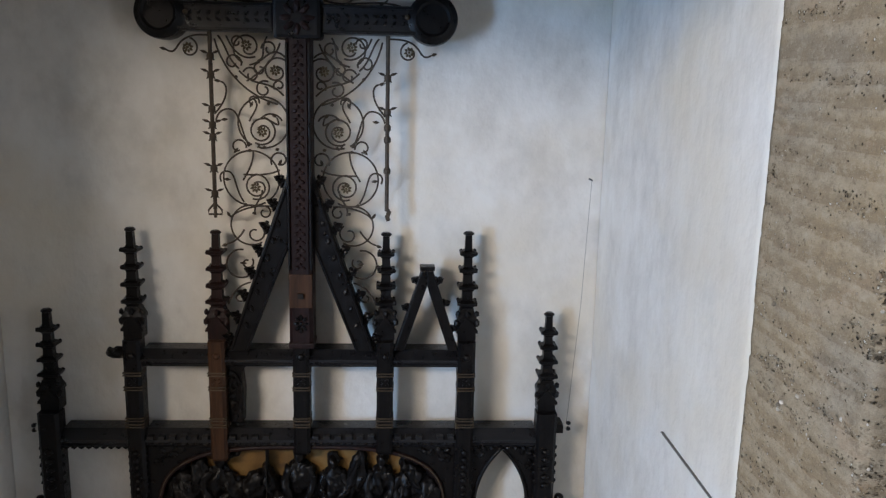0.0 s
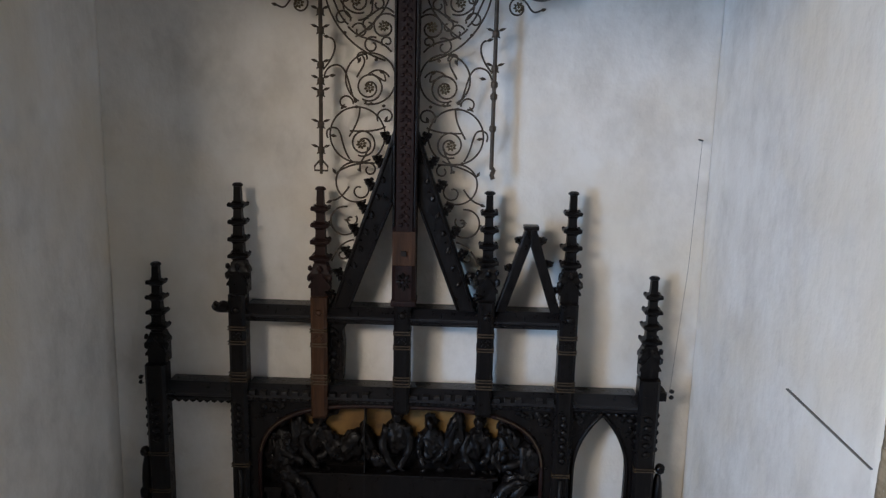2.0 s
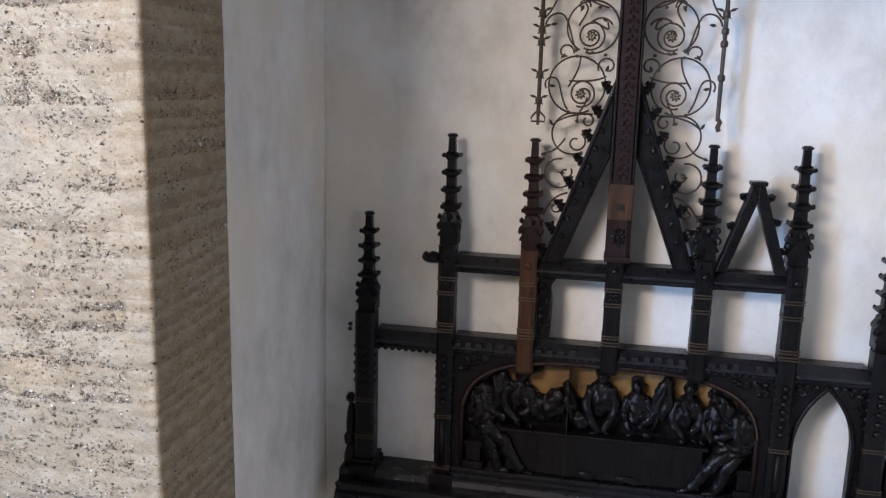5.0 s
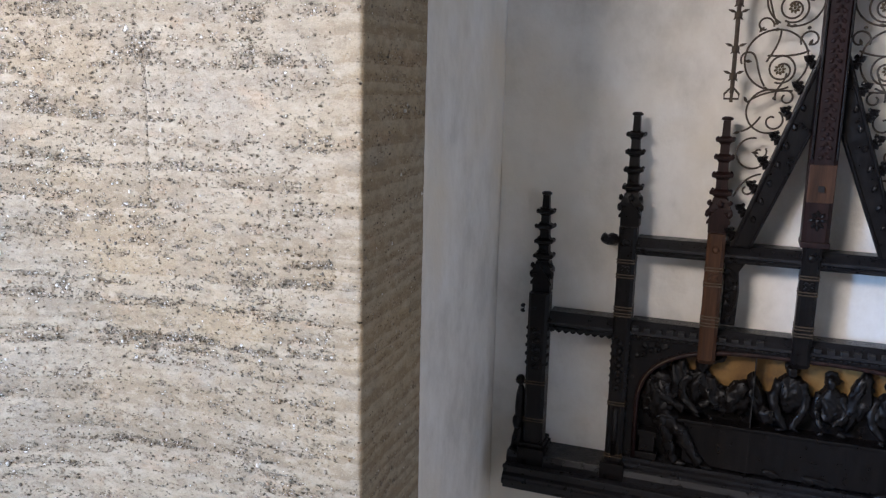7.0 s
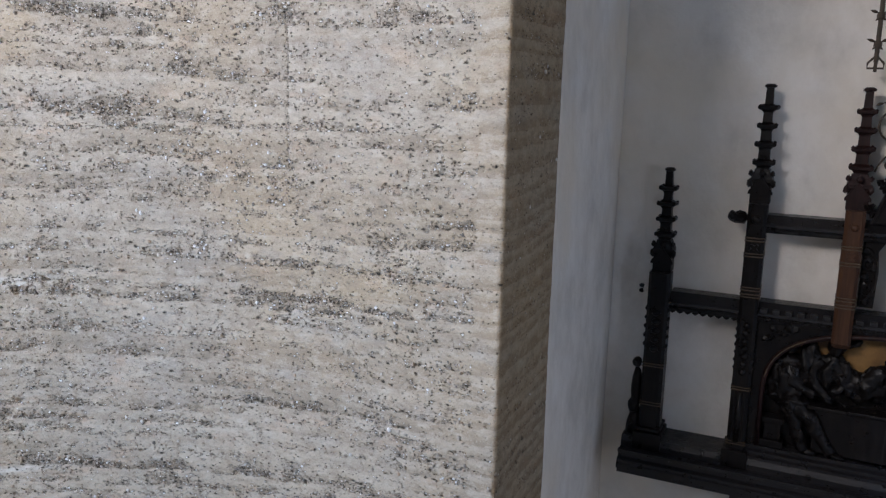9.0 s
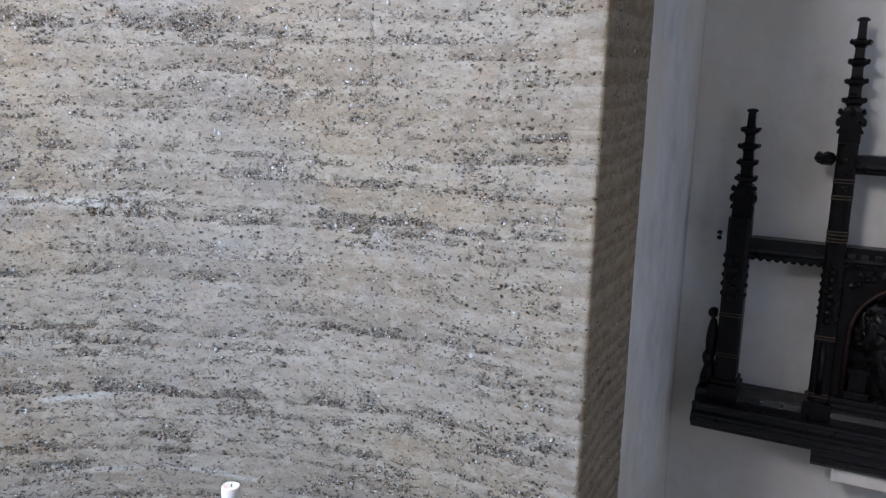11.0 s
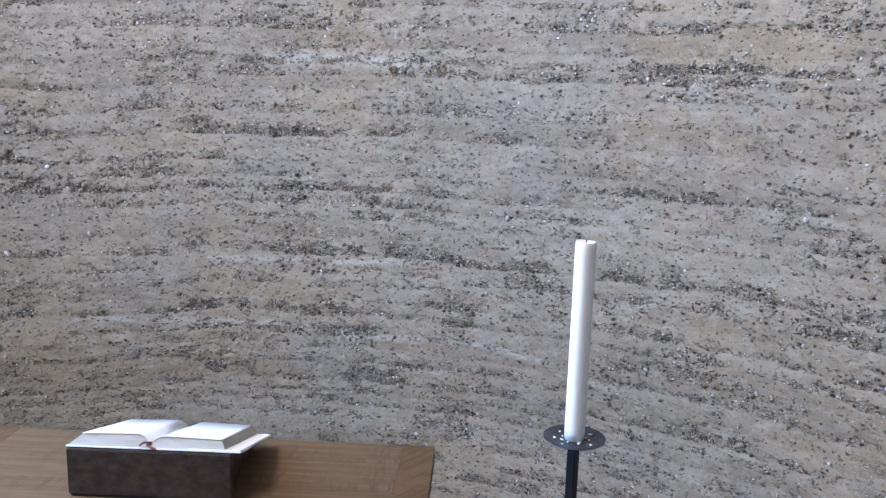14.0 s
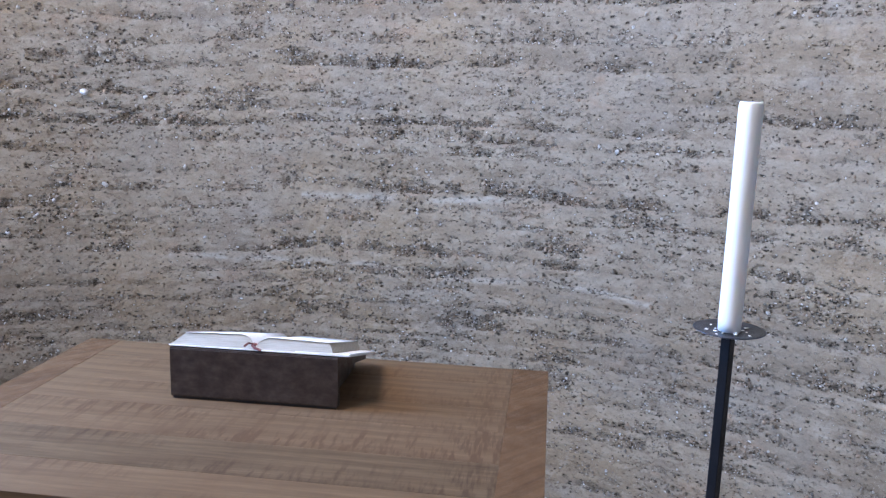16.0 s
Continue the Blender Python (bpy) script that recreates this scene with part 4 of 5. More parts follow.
FORMS = ((-1.185, 1.665, 0.95, -8), (-0.975, 1.690, 1.12, 14), (-0.545, 1.718, 1.08, 0), (-0.360, 1.682, 1.0, -6), (-0.090, 1.688, 0.98, 8), (0.040, 1.660, 0.95, -12), (0.185, 1.625, 1.0, -10))


def draped(bm, at, size, lean, folds, seed):
    """A rounded form with the ridges of carved cloth running down it."""
    made = bmesh.ops.create_icosphere(bm, subdivisions=4, radius=1.0)["verts"]
    m = Matrix.LocRotScale(at, Euler((0, radians(lean), 0)), size)
    for v in made:
        c = v.co.copy()
        ridge = math.sin(folds * c.x + 2.6 * c.z + seed + 1.6 * math.sin(3.1 * c.z + seed))
        v.co = m @ (c * (1 + 0.17 * ridge * (1 - abs(c.z)) + 0.16 * noise.noise(c * 2.6 + Vector((seed, 0, 0))) + 0.09 * noise.noise(c * 6.5 + Vector((0, seed, 0)))))


def limb(bm, points, radius):
    points = [Vector(p) for p in points]
    fine = [p.lerp(q, f) for p, q in zip(points, points[1:]) for f in (0.0, 0.25, 0.5, 0.75)] + [points[-1]]
    for _ in range(3):
        fine = [fine[0]] + [(p + q + r) / 3 for p, q, r in zip(fine, fine[1:], fine[2:])] + [fine[-1]]
    tube(bm, [p.lerp(q, f) for p, q in zip(fine, fine[1:]) for f in (0.0, 0.5)] + [fine[-1]], radius, 12, 0.68)


bm = bmesh.new()
for n, (x, z, k, lean) in enumerate(FORMS):
    drop = math.tan(radians(lean)) * 0.1
    blob(bm, (x, ty + 0.018, z), (0.027 * k, 0.032, 0.036 * k), (0, lean, 0), 0.004, 3)
    blob(bm, (x + 0.004, ty + 0.040, z + 0.010), (0.036 * k, 0.028, 0.038 * k), (0, lean, 0), 0.009, 3)
    draped(bm, (x - drop, ty + 0.036, z - 0.130), (0.074 * k, 0.052, 0.100), lean, 7.0, n * 1.7)
    for sx in (-1, 1):
        elbow = x + sx * 0.085 * k - drop
        limb(bm, [(x + sx * 0.046 * k - drop * 0.5, ty + 0.02, z - 0.065), (elbow, ty + 0.002, z - 0.165), (x + sx * random.uniform(0.0, 0.05), ty - 0.022, random.uniform(1.415, 1.47))], 0.024 * k)
        blob(bm, (x + sx * random.uniform(0.01, 0.06), ty - 0.030, random.uniform(1.412, 1.43)), (0.020, 0.014, 0.012), (0, random.uniform(-40, 40), 0), 0.004, 2)
# bowed forms and broad wing-like folds between them
for x, z, w, h, lean, seed in ((-0.800, 1.535, 0.075, 0.105, 34, 2.0), (-0.705, 1.545, 0.042, 0.125, -12, 5.0), (-0.238, 1.590, 0.052, 0.165, 14, 9.0), (-1.100, 1.570, 0.050, 0.150, 4, 4.0), (0.105, 1.560, 0.055, 0.125, -20, 7.0), (-0.905, 1.520, 0.060, 0.100, -34, 3.0), (0.010, 1.480, 0.050, 0.080, 24, 6.0)):
    draped(bm, (x, ty + 0.034, z), (w, 0.056, h), lean, 5.0, seed)
blob(bm, (-1.100, ty + 0.040, 1.715), (0.024, 0.030, 0.042), (0, 14, 0), 0.010, 3)
blob(bm, (-0.905, ty + 0.040, 1.725), (0.044, 0.024, 0.016), (0, -24, 0), 0.006, 3)
blob(bm, (-0.640, ty - 0.010, 1.470), (0.050, 0.036, 0.042), (0, 20, 0), 0.010, 3)
blob(bm, (0.105, ty + 0.034, 1.690), (0.030, 0.032, 0.036), (0, 10, 0), 0.008, 3)
# seated forms at both ends, their cloth falling to the sill
for x, side in ((-1.185, 1), (0.175, -1)):
    draped(bm, (x, ty + 0.016, 1.470), (0.088, 0.062, 0.120), side * 10, 7.0, 3.3 + side)
    draped(bm, (x + side * 0.045, ty - 0.012, 1.370), (0.100, 0.060, 0.064), side * 30, 5.0, 1.1 + side)
    limb(bm, [(x + side * 0.05, ty - 0.03, 1.375), (x + side * 0.125, ty - 0.045, 1.330), (x + side * 0.175, ty - 0.04, 1.235), (x + side * 0.235, ty - 0.035, 1.160)], 0.042)
    limb(bm, [(x + side * 0.01, ty - 0.03, 1.370), (x + side * 0.060, ty - 0.045, 1.300), (x + side * 0.075, ty - 0.04, 1.220), (x + side * 0.105, ty - 0.035, 1.150)], 0.040)
    blob(bm, (x + side * 0.262, ty - 0.036, 1.148), (0.044, 0.022, 0.016), (0, side * 18, 0), 0.005, 2)
    blob(bm, (x + side * 0.130, ty - 0.036, 1.145), (0.040, 0.022, 0.016), (0, side * 10, 0), 0.005, 2)
    limb(bm, [(x - side * 0.03, ty + 0.0, 1.555), (x + side * 0.04, ty - 0.03, 1.480), (x + side * 0.13, ty - 0.03, 1.450)], 0.028)
for v in bm.verts:
    v.co += 0.012 * noise.noise_vector(v.co * 26) + 0.008 * noise.noise_vector(v.co * 70)
part("relief_carving", bm, OAK, retable, "plain rounded dark relief forms at a table", smooth=True)
part("relief_ground", boxed(PX0 + 0.002, PX1 - 0.002, FRONT + 0.078, FRONT + 0.10, PZ0, 1.575), OAK, retable)
for sx, x0 in ((-1, -1.285), (1, 0.17)):
    bm = bmesh.new()
    box(bm, x0, x0 + 0.105, ty - 0.02, ty + 0.08, 1.255, 1.285, 0.004)
    box(bm, x0 + 0.012, x0 + 0.093, ty - 0.008, ty + 0.08, 1.165, 1.255, 0.003)
    box(bm, x0 - 0.004, x0 + 0.109, ty - 0.026, ty + 0.08, 1.127, 1.165, 0.004)
    part("relief_stool", bm, OAK, retable)
bm = bmesh.new()
box(bm, -0.7215, -0.7185, ty - 0.034, ty + 0.064, 1.13, 1.78)
part("panel_joint", bm, WICK, retable)

# ---- pointed arch bay ----
bx0, bx1 = POSTS[5][0] + POSTS[5][1] / 2, POSTS[6][0] - POSTS[6][1] / 2
acx, ahw, spring, apex = 0.577, 0.150, 1.43, 1.775
side_l, side_r = [], []
R = (ahw ** 2 + (apex - spring) ** 2) / (2 * ahw)
for i in range(17):
    z = spring + (apex - spring) * i / 16
    side_l.append((acx - ahw + R - math.sqrt(max(R * R - (z - spring) ** 2, 0)), z))
for x, z in side_l:
    side_r.append((2 * acx - x, z))
bm = bmesh.new()
for pts, outer in ((side_l, bx0), (side_r, bx1)):
    poly = [(outer, 1.06), (pts[0][0], 1.06)] + pts + [(acx, 1.797), (outer, 1.797)]
    prism(bm, poly, FRONT + 0.012, REAR - 0.03)
tracery = part("arch_tracery", bm, OAK, retable)
bm = bmesh.new()
tube(bm, [(side_l[0][0], FRONT + 0.010, 1.065)] + [(x, FRONT + 0.010, z) for x, z in side_l], 0.011, 8)
tube(bm, [(side_r[0][0], FRONT + 0.010, 1.065)] + [(x, FRONT + 0.010, z) for x, z in side_r], 0.011, 8)
part("arch_moulding", bm, OAK, tracery, smooth=True)
bm = bmesh.new()
for sx in (-1, 1):
    for k in range(12):
        u = random.random()
        blob(bm, (acx + sx * (0.09 + 0.075 * u), FRONT + 0.010, 1.775 - random.random() * 0.15 * u), (0.018, 0.010, 0.014), (0, random.uniform(0, 180), 0), 0.006, 1)
part("carved_leaves", bm, OAK, tracery)
for k in range(8):
    part("bead", blob(bmesh.new(), (bx0 + 0.02 + k * (bx1 - bx0 - 0.04) / 7, FRONT - 0.008, 1.785), (0.016, 0.014, 0.012), rough=0.005, sub=1), OAK, tracery)


# ---- wrought iron scrollwork, mirrored on both sides of the shaft ----
IY = FRONT + 0.045


def spiral(cx, cz, r0, r1, a0, a1, n=26):
    out = []
    for i in range(n + 1):
        f = i / n
        a, r = radians(a0 + (a1 - a0) * f), r0 + (r1 - r0) * f
        out.append((cx + r * math.cos(a), cz + r * math.sin(a)))
    return out


def bezier(a, b, c, d, n=14):
    pts = []
    for i in range(n + 1):
        t = i / n
        pts.append(tuple((1 - t) ** 3 * a[k] + 3 * t * (1 - t) ** 2 * b[k] + 3 * t * t * (1 - t) * c[k] + t ** 3 * d[k] for k in range(2)))
    return pts


STEMS = [
    spiral(0.190, 3.535, 0.128, 0.128, -62, 285, 40),
    spiral(0.196, 3.490, 0.066, 0.022, 100, -330),
    bezier((0.262, 3.420), (0.30, 3.47), (0.30, 3.60), (0.36, 3.60)) + bezier((0.36, 3.60), (0.40, 3.60), (0.42, 3.57), (0.425, 3.54)),
    spiral(0.318, 3.412, 0.040, 0.020, 190, -110, 18),
    bezier((0.185, 3.560), (0.12, 3.53), (0.10, 3.50), (0.12, 3.56)),
    bezier((0.235, 3.655), (0.19, 3.62), (0.24, 3.58), (0.255, 3.54)),
    spiral(0.232, 3.640, 0.030, 0.018, 200, -60, 14),
    bezier((0.430, 3.575), (0.35, 3.66), (0.36, 3.73), (0.395, 3.735)),
    bezier((0.214, 3.425), (0.205, 3.40), (0.19, 3.40), (0.18, 3.415)),
    spiral(0.252, 3.250, 0.142, 0.142, -118, 228, 40),
    spiral(0.226, 3.205, 0.064, 0.022, 80, -320),
    bezier((0.298, 3.125), (0.35, 3.20), (0.33, 3.29), (0.385, 3.285)) + bezier((0.385, 3.285), (0.42, 3.28), (0.42, 3.25), (0.41, 3.23)),
    bezier((0.245, 3.392), (0.245, 3.33), (0.27, 3.29), (0.30, 3.24)),
    bezier((0.105, 3.295), (0.16, 3.265), (0.24, 3.268), (0.29, 3.27)),
    spiral(0.105, 3.345, 0.048, 0.020, -30, 300, 20),
    bezier((0.196, 3.19), (0.20, 3.13), (0.25, 3.12), (0.235, 3.06)),
    spiral(0.265, 3.005, 0.105, 0.105, 110, -120, 30),
    spiral(0.190, 3.072, 0.036, 0.015, 60, 420, 20),
    bezier((0.165, 3.105), (0.24, 3.115), (0.34, 3.08), (0.365, 3.045)),
    spiral(0.240, 2.960, 0.052, 0.018, 120, 470, 22),
    bezier((0.300, 2.98), (0.33, 2.93), (0.36, 2.91), (0.385, 2.905)),
    spiral(0.315, 2.800, 0.075, 0.075, 100, -130, 22),
    spiral(0.290, 2.805, 0.034, 0.012, 140, 480, 18),
    bezier((0.27, 2.70), (0.33, 2.69), (0.37, 2.64), (0.39, 2.58)),
    spiral(0.330, 2.620, 0.035, 0.012, 100, 430, 16),
    spiral(0.010, 4.03, 0.415, 0.415, -76, -12, 26),
    spiral(0.115, 3.790, 0.075, 0.022, 160, -260),
    spiral(0.255, 3.905, 0.080, 0.024, -70, 330),
    spiral(0.180, 3.700, 0.045, 0.014, 120, -250, 20),
    spiral(0.330, 3.830, 0.045, 0.014, 200, -170, 20),
    spiral(0.245, 3.770, 0.042, 0.014, 20, 390, 20),
    bezier((0.07, 3.86), (0.14, 3.93), (0.17, 3.83), (0.25, 3.82)),
    bezier((0.08, 3.67), (0.16, 3.76), (0.22, 3.70), (0.30, 3.79)),
    bezier((0.30, 3.80), (0.36, 3.85), (0.36, 3.92), (0.40, 3.96)),
    bezier((0.16, 3.96), (0.20, 3.90), (0.16, 3.86), (0.21, 3.84)),
    spiral(0.545, 3.895, 0.050, 0.014, 100, 470, 24),
    bezier((0.445, 3.96), (0.49, 3.96), (0.56, 3.965), (0.60, 3.90)) + bezier((0.60, 3.90), (0.615, 3.875), (0.63, 3.87), (0.655, 3.885)),
    spiral(0.150, 3.900, 0.040, 0.012, 0, 400, 18),
    spiral(0.310, 3.930, 0.034, 0.010, 180, -200, 18),
    spiral(0.200, 3.800, 0.034, 0.010, 90, -280, 18),
    spiral(0.105, 3.720, 0.030, 0.010, -40, 320, 18),
    bezier((0.36, 3.96), (0.33, 3.88), (0.28, 3.84), (0.22, 3.86)),
    bezier((0.10, 3.93), (0.12, 3.86), (0.20, 3.78), (0.27, 3.74)),
    spiral(0.196, 3.490, 0.068, 0.066, 100, 300, 18),
    bezier((0.196, 3.556), (0.15, 3.60), (0.10, 3.57), (0.09, 3.545)),
    spiral(0.226, 3.205, 0.066, 0.064, 80, 290, 18),
    spiral(0.22, 4.20, 0.075, 0.02, -90, 260),
    spiral(0.40, 4.18, 0.055, 0.016, -90, 260),
    bezier((0.12, 4.14), (0.24, 4.10), (0.34, 4.16), (0.50, 4.12)),
]
FLOWERS = [(0.193, 3.490), (0.232, 3.205), (0.122, 3.795), (0.262, 3.915), (0.548, 3.898)]
LEAVES = [(0.238, 3.640, 0.4, -0.8), (0.400, 3.545, -0.9, 0.1), (0.318, 3.405, 0.5, -0.6), (0.395, 3.245, -0.9, -0.1), (0.100, 3.35, 0.3, -0.8), (0.365, 3.045, 0.5, 0.8), (0.385, 2.905, 0.8, -0.3), (0.655, 3.885, 0.9, 0.25), (0.290, 2.80, 0.7, 0.1), (0.395, 3.735, 0.9, 0.2), (0.120, 3.56, 0.6, 0.5)]
CLIPS = [(0.22, 3.660), (0.265, 3.420), (0.185, 3.410), (0.26, 3.392), (0.29, 3.115), (0.245, 3.07), (0.16, 3.63), (0.32, 3.76), (0.12, 3.40)]
for sx in (-1, 1):
    for row in STEMS:
        bm = bmesh.new()
        jitter = random.uniform(-0.004, 0.004)
        tube(bm, [(MID + sx * (x + jitter), IY + 0.006 * math.sin(9 * z), z) for x, z in row], 0.0047, 6)
        part("iron_scroll", bm, IRON, retable, smooth=True)
    for x, z in FLOWERS:
        bm = bmesh.new()
        for k in range(8):
            a = k * math.pi / 4 + 0.2
            blob(bm, (MID + sx * x + 0.018 * math.cos(a), IY - 0.012, z + 0.018 * math.sin(a)), (0.011, 0.006, 0.007), (0, -math.degrees(a), 0), 0.001, 1)
        blob(bm, (MID + sx * x, IY - 0.016, z), (0.008, 0.008, 0.008), sub=1)
        part("iron_flower", bm, PETAL, retable, "dull gilt iron rosette")
    for x, z, wx, wz in LEAVES:
        part("iron_leaf", leaf(bmesh.new(), (MID + sx * x, IY, z), (sx * wx, wz), 0.036, 0.017, 0.003), IRON, retable)
    for x, z in CLIPS:
        bm = bmesh.new()
        blob(bm, (MID + sx * x, IY, z), (0.011, 0.011, 0.009), sub=1)
        part("iron_collar", bm, IRON, retable)
    # upright thorn rod
    rx = MID + sx * 0.441
    bm = bmesh.new()
    tube(bm, [(rx, IY - 0.01, 3.09), (rx, IY - 0.01, 3.98)], 0.0105, 8)
    rod = part("thorn_rod", bm, IRON, retable)
    for k, z in enumerate((3.17, 3.30, 3.46, 3.52, 3.60, 3.77, 3.86)):
        if sx > 0 and z in (3.17, 3.86):
            continue
        bm = bmesh.new()
        lathe(bm, (rx, IY - 0.01, z), [(0.013, -0.018), (0.018, -0.010), (0.018, 0.008), (0.013, 0.016)], 8)
        if not (sx > 0 and z in (3.46, 3.52, 3.30)):
            for q in (-1, 1):
                leaf(bm, (rx + q * 0.010, IY - 0.012, z + 0.012), (q, 0.35), 0.042, 0.015, 0.003)
                leaf(bm, (rx + q * 0.008, IY - 0.012, z - 0.010), (q, -0.9), 0.020, 0.010, 0.003)
        part("thorn_collar", bm, IRON, rod)
    bm = bmesh.new()
    if sx < 0:
        tube(bm, [(rx - 0.006, IY - 0.01, 3.115), (rx - 0.034, IY - 0.01, 3.085), (rx - 0.034, IY - 0.01, 3.062), (rx + 0.034, IY - 0.01, 3.062), (rx + 0.034, IY - 0.01, 3.085), (rx + 0.006, IY - 0.01, 3.115)], 0.005, 6)
        tube(bm, [(rx, IY - 0.01, 3.10), (rx, IY - 0.01, 3.045)], 0.008, 6)
    else:
        tube(bm, [(rx, IY - 0.01, 3.10), (rx + 0.012, IY - 0.01, 3.085), (rx + 0.002, IY - 0.01, 3.06), (rx + 0.010, IY - 0.01, 3.04)], 0.012, 6)
    part("rod_end", bm, IRON, rod)

# ---- ledge, wire and shadow line of a hatch in the niche ----
ledge = link_mesh("niche_ledge", boxed(-1.30, 0.28, 4.12, BACK_Y, 0.70, 0.779, 0.004), PLASTER)
tagged(ledge, "plastered ledge that carries the retable", "ledge", kind="structure")
bm = bmesh.new()
tube(bm, [(0.934, 4.215, 1.90), (0.975, 4.20, 2.6), (1.012, 4.27, 3.262)], 0.0008, 5)
wire = link_mesh("hanging_wire", bm, BLACK_STEEL)
tagged(wire, "thin steel wire from the retable up to the wall", "wire")
bm = bmesh.new()
blob(bm, (1.012, 4.30, 3.262), (0.005, 0.05, 0.005), (0, 0, 0))
part("wall_hook", bm, BLACK_STEEL, wire)
# solid grey strip in place of the thin shadow along the hatch
bm = bmesh.new()
box(bm, EDGE_R - 0.004, EDGE_R + 0.02, 2.37, 3.05, 2.3775, 2.3815)
tagged(link_mesh("trim_hatch_joint", bm, SHADOW_LINE), "grey strip standing in for the shadow line of a hatch", "trim", kind="structure")

# ---- altar table ----
AX = Vector((0.759, 0.651, 0)).normalized()
AY = Vector((-AX.y, AX.x, 0))
TOP, LONG, DEEP = 0.955, 1.355, 0.89
CORNER = Vector((-4.189, 0.475, 0))
ALTAR = Matrix(((AX.x, AY.x, 0, CORNER.x), (AX.y, AY.y, 0, CORNER.y), (0, 0, 1, 0), (0, 0, 0, 1)))
TABLE_WOOD, TABLE_END = table_material("figured_walnut", math.atan2(AX.y, AX.x)), wood_material("walnut_end_board", (0.062, 0.034, 0.016), (0.112, 0.064, 0.030), (0.160, 0.094, 0.046), 0.55, 1, gloss=0.12)
TABLE_FIGURED = table_material("rippled_walnut", math.atan2(AX.y, AX.x), 1.5)
centre = ALTAR @ Vector((LONG / 2, -DEEP / 2, 0))
altar = thing("altar_table", centre, "brown walnut altar table with breadboard ends", "table")


def on_altar(x0, x1, y0, y1, z0, z1, bevel=0.003):
    return boxed(x0, x1, y0, y1, z0, z1, bevel=bevel, m=ALTAR)


top = part("tabletop", on_altar(0.10, LONG - 0.10, -DEEP + 0.004, -0.004, TOP - 0.045, TOP - 0.006), TABLE_WOOD, altar)
cuts = [0.0, -0.13, -0.30, -0.44, -0.60, -0.75, -DEEP]
for i, (a, b) in enumerate(zip(cuts, cuts[1:])):
    part("plank", on_altar(0.0953, LONG - 0.0953, b + 0.0002, a - 0.0002, TOP - 0.045, TOP, 0.0006), TABLE_FIGURED if i == 3 else TABLE_WOOD, top)
for x0 in (0.0, LONG - 0.095):
    part("end_board", on_altar(x0, x0 + 0.095, -DEEP - 0.001, 0.001, TOP - 0.046, TOP + 0.0004, 0.0008), TABLE_END, altar)
for y0 in (-DEEP + 0.08, -0.105):
    part("apron", on_altar(0.12, LONG - 0.12, y0, y0 + 0.025, TOP - 0.15, TOP - 0.046), TABLE_WOOD, altar)
for x0 in (0.06, LONG - 0.14):
    for y0 in (-DEEP + 0.06, -0.14):
        part("leg", on_altar(x0, x0 + 0.08, y0, y0 + 0.08, 0, TOP - 0.047, 0.006), TABLE_WOOD, altar)

# book rest: a wedge, high towards the hall
REST = Matrix.Translation((-3.592, 0.465, TOP + 0.001)) @ Matrix.Rotation(math.atan2(0.275, 0.31), 4, "Z")
RW, RD, RH, RL = 0.414, 0.318, 0.128, 0.028
rest = thing("book_rest", REST @ Vector((RW / 2, RD / 2, 0)), "dark walnut sloping book rest on the altar", "book rest")
bm = bmesh.new()
prof = [(0, 0.006), (0, RH), (0.012, RH), (RD, RL + 0.01), (RD, RL - 0.006), (0.02, RH - 0.03), (0.02, 0.006)]
a = [bm.verts.new((0, y, z)) for y, z in prof]
b = [bm.verts.new((RW, y, z)) for y, z in prof]
for i in range(len(prof)):
    bm.faces.new((a[i], a[(i + 1) % len(prof)], b[(i + 1) % len(prof)], b[i]))
bm.faces.new(a[::-1])
bm.faces.new(b)
bmesh.ops.bevel(bm, geom=[e for e in bm.edges if abs(e.verts[0].co.x - e.verts[1].co.x) > 0.1], offset=0.0025, segments=2, affect="EDGES", clamp_overlap=True)
bmesh.ops.transform(bm, matrix=REST, verts=bm.verts)
part("sloping_board", bm, WALNUT_BLOCK, rest)
for x0 in (0.03, RW - 0.05):
    bm = bmesh.new()
    v = [bm.verts.new(p) for x in (x0, x0 + 0.02) for p in ((x, 0.021, 0.0), (x, RD - 0.005, 0.0), (x, RD - 0.005, RL - 0.008), (x, 0.021, RH - 0.032))]
    bm.faces.new(v[:4]), bm.faces.new(v[4:][::-1])
    for i in range(4):
        bm.faces.new((v[i], v[(i + 1) % 4], v[4 + (i + 1) % 4], v[4 + i]))
    bmesh.ops.transform(bm, matrix=REST, verts=bm.verts)
    part("side_rib", bm, WALNUT_BLOCK, rest)
part("foot_strip", boxed(0.004, RW - 0.004, 0.003, 0.03, 0, 0.006, m=REST), COVER, rest)

# open book, its head towards the hall
SLOPE = math.atan2(RH - RL - 0.01, RD - 0.012)
BOOK = REST @ Matrix.Translation((RW / 2, 0.012, RH + 0.001)) @ Matrix.Rotation(-SLOPE, 4, "X")
BW, BD = 0.222, 0.315
book = thing("open_book", BOOK @ Vector((0, BD / 2, 0)), "thick open book with white pages on the book rest", "book")
part("cover", boxed(-BW + 0.010, BW + 0.012, -0.006, BD + 0.006, 0.0005, 0.0045, 0.0015, BOOK), PAPER, book, "pale book cover")
part("loose_leaf", boxed(0.10, BW + 0.010, -0.003, BD + 0.003, 0.0048, 0.0072, 0.0008, BOOK), PAPER, book, "thin sheaf of white pages")


def page_height(u, thick):
    """Height of the open page block at u, from 0 at the spine to 1 at the fore edge."""
    return thick * (0.30 + 0.70 * min(1, (u / 0.16)) ** 0.55) * (1 - 0.14 * u)


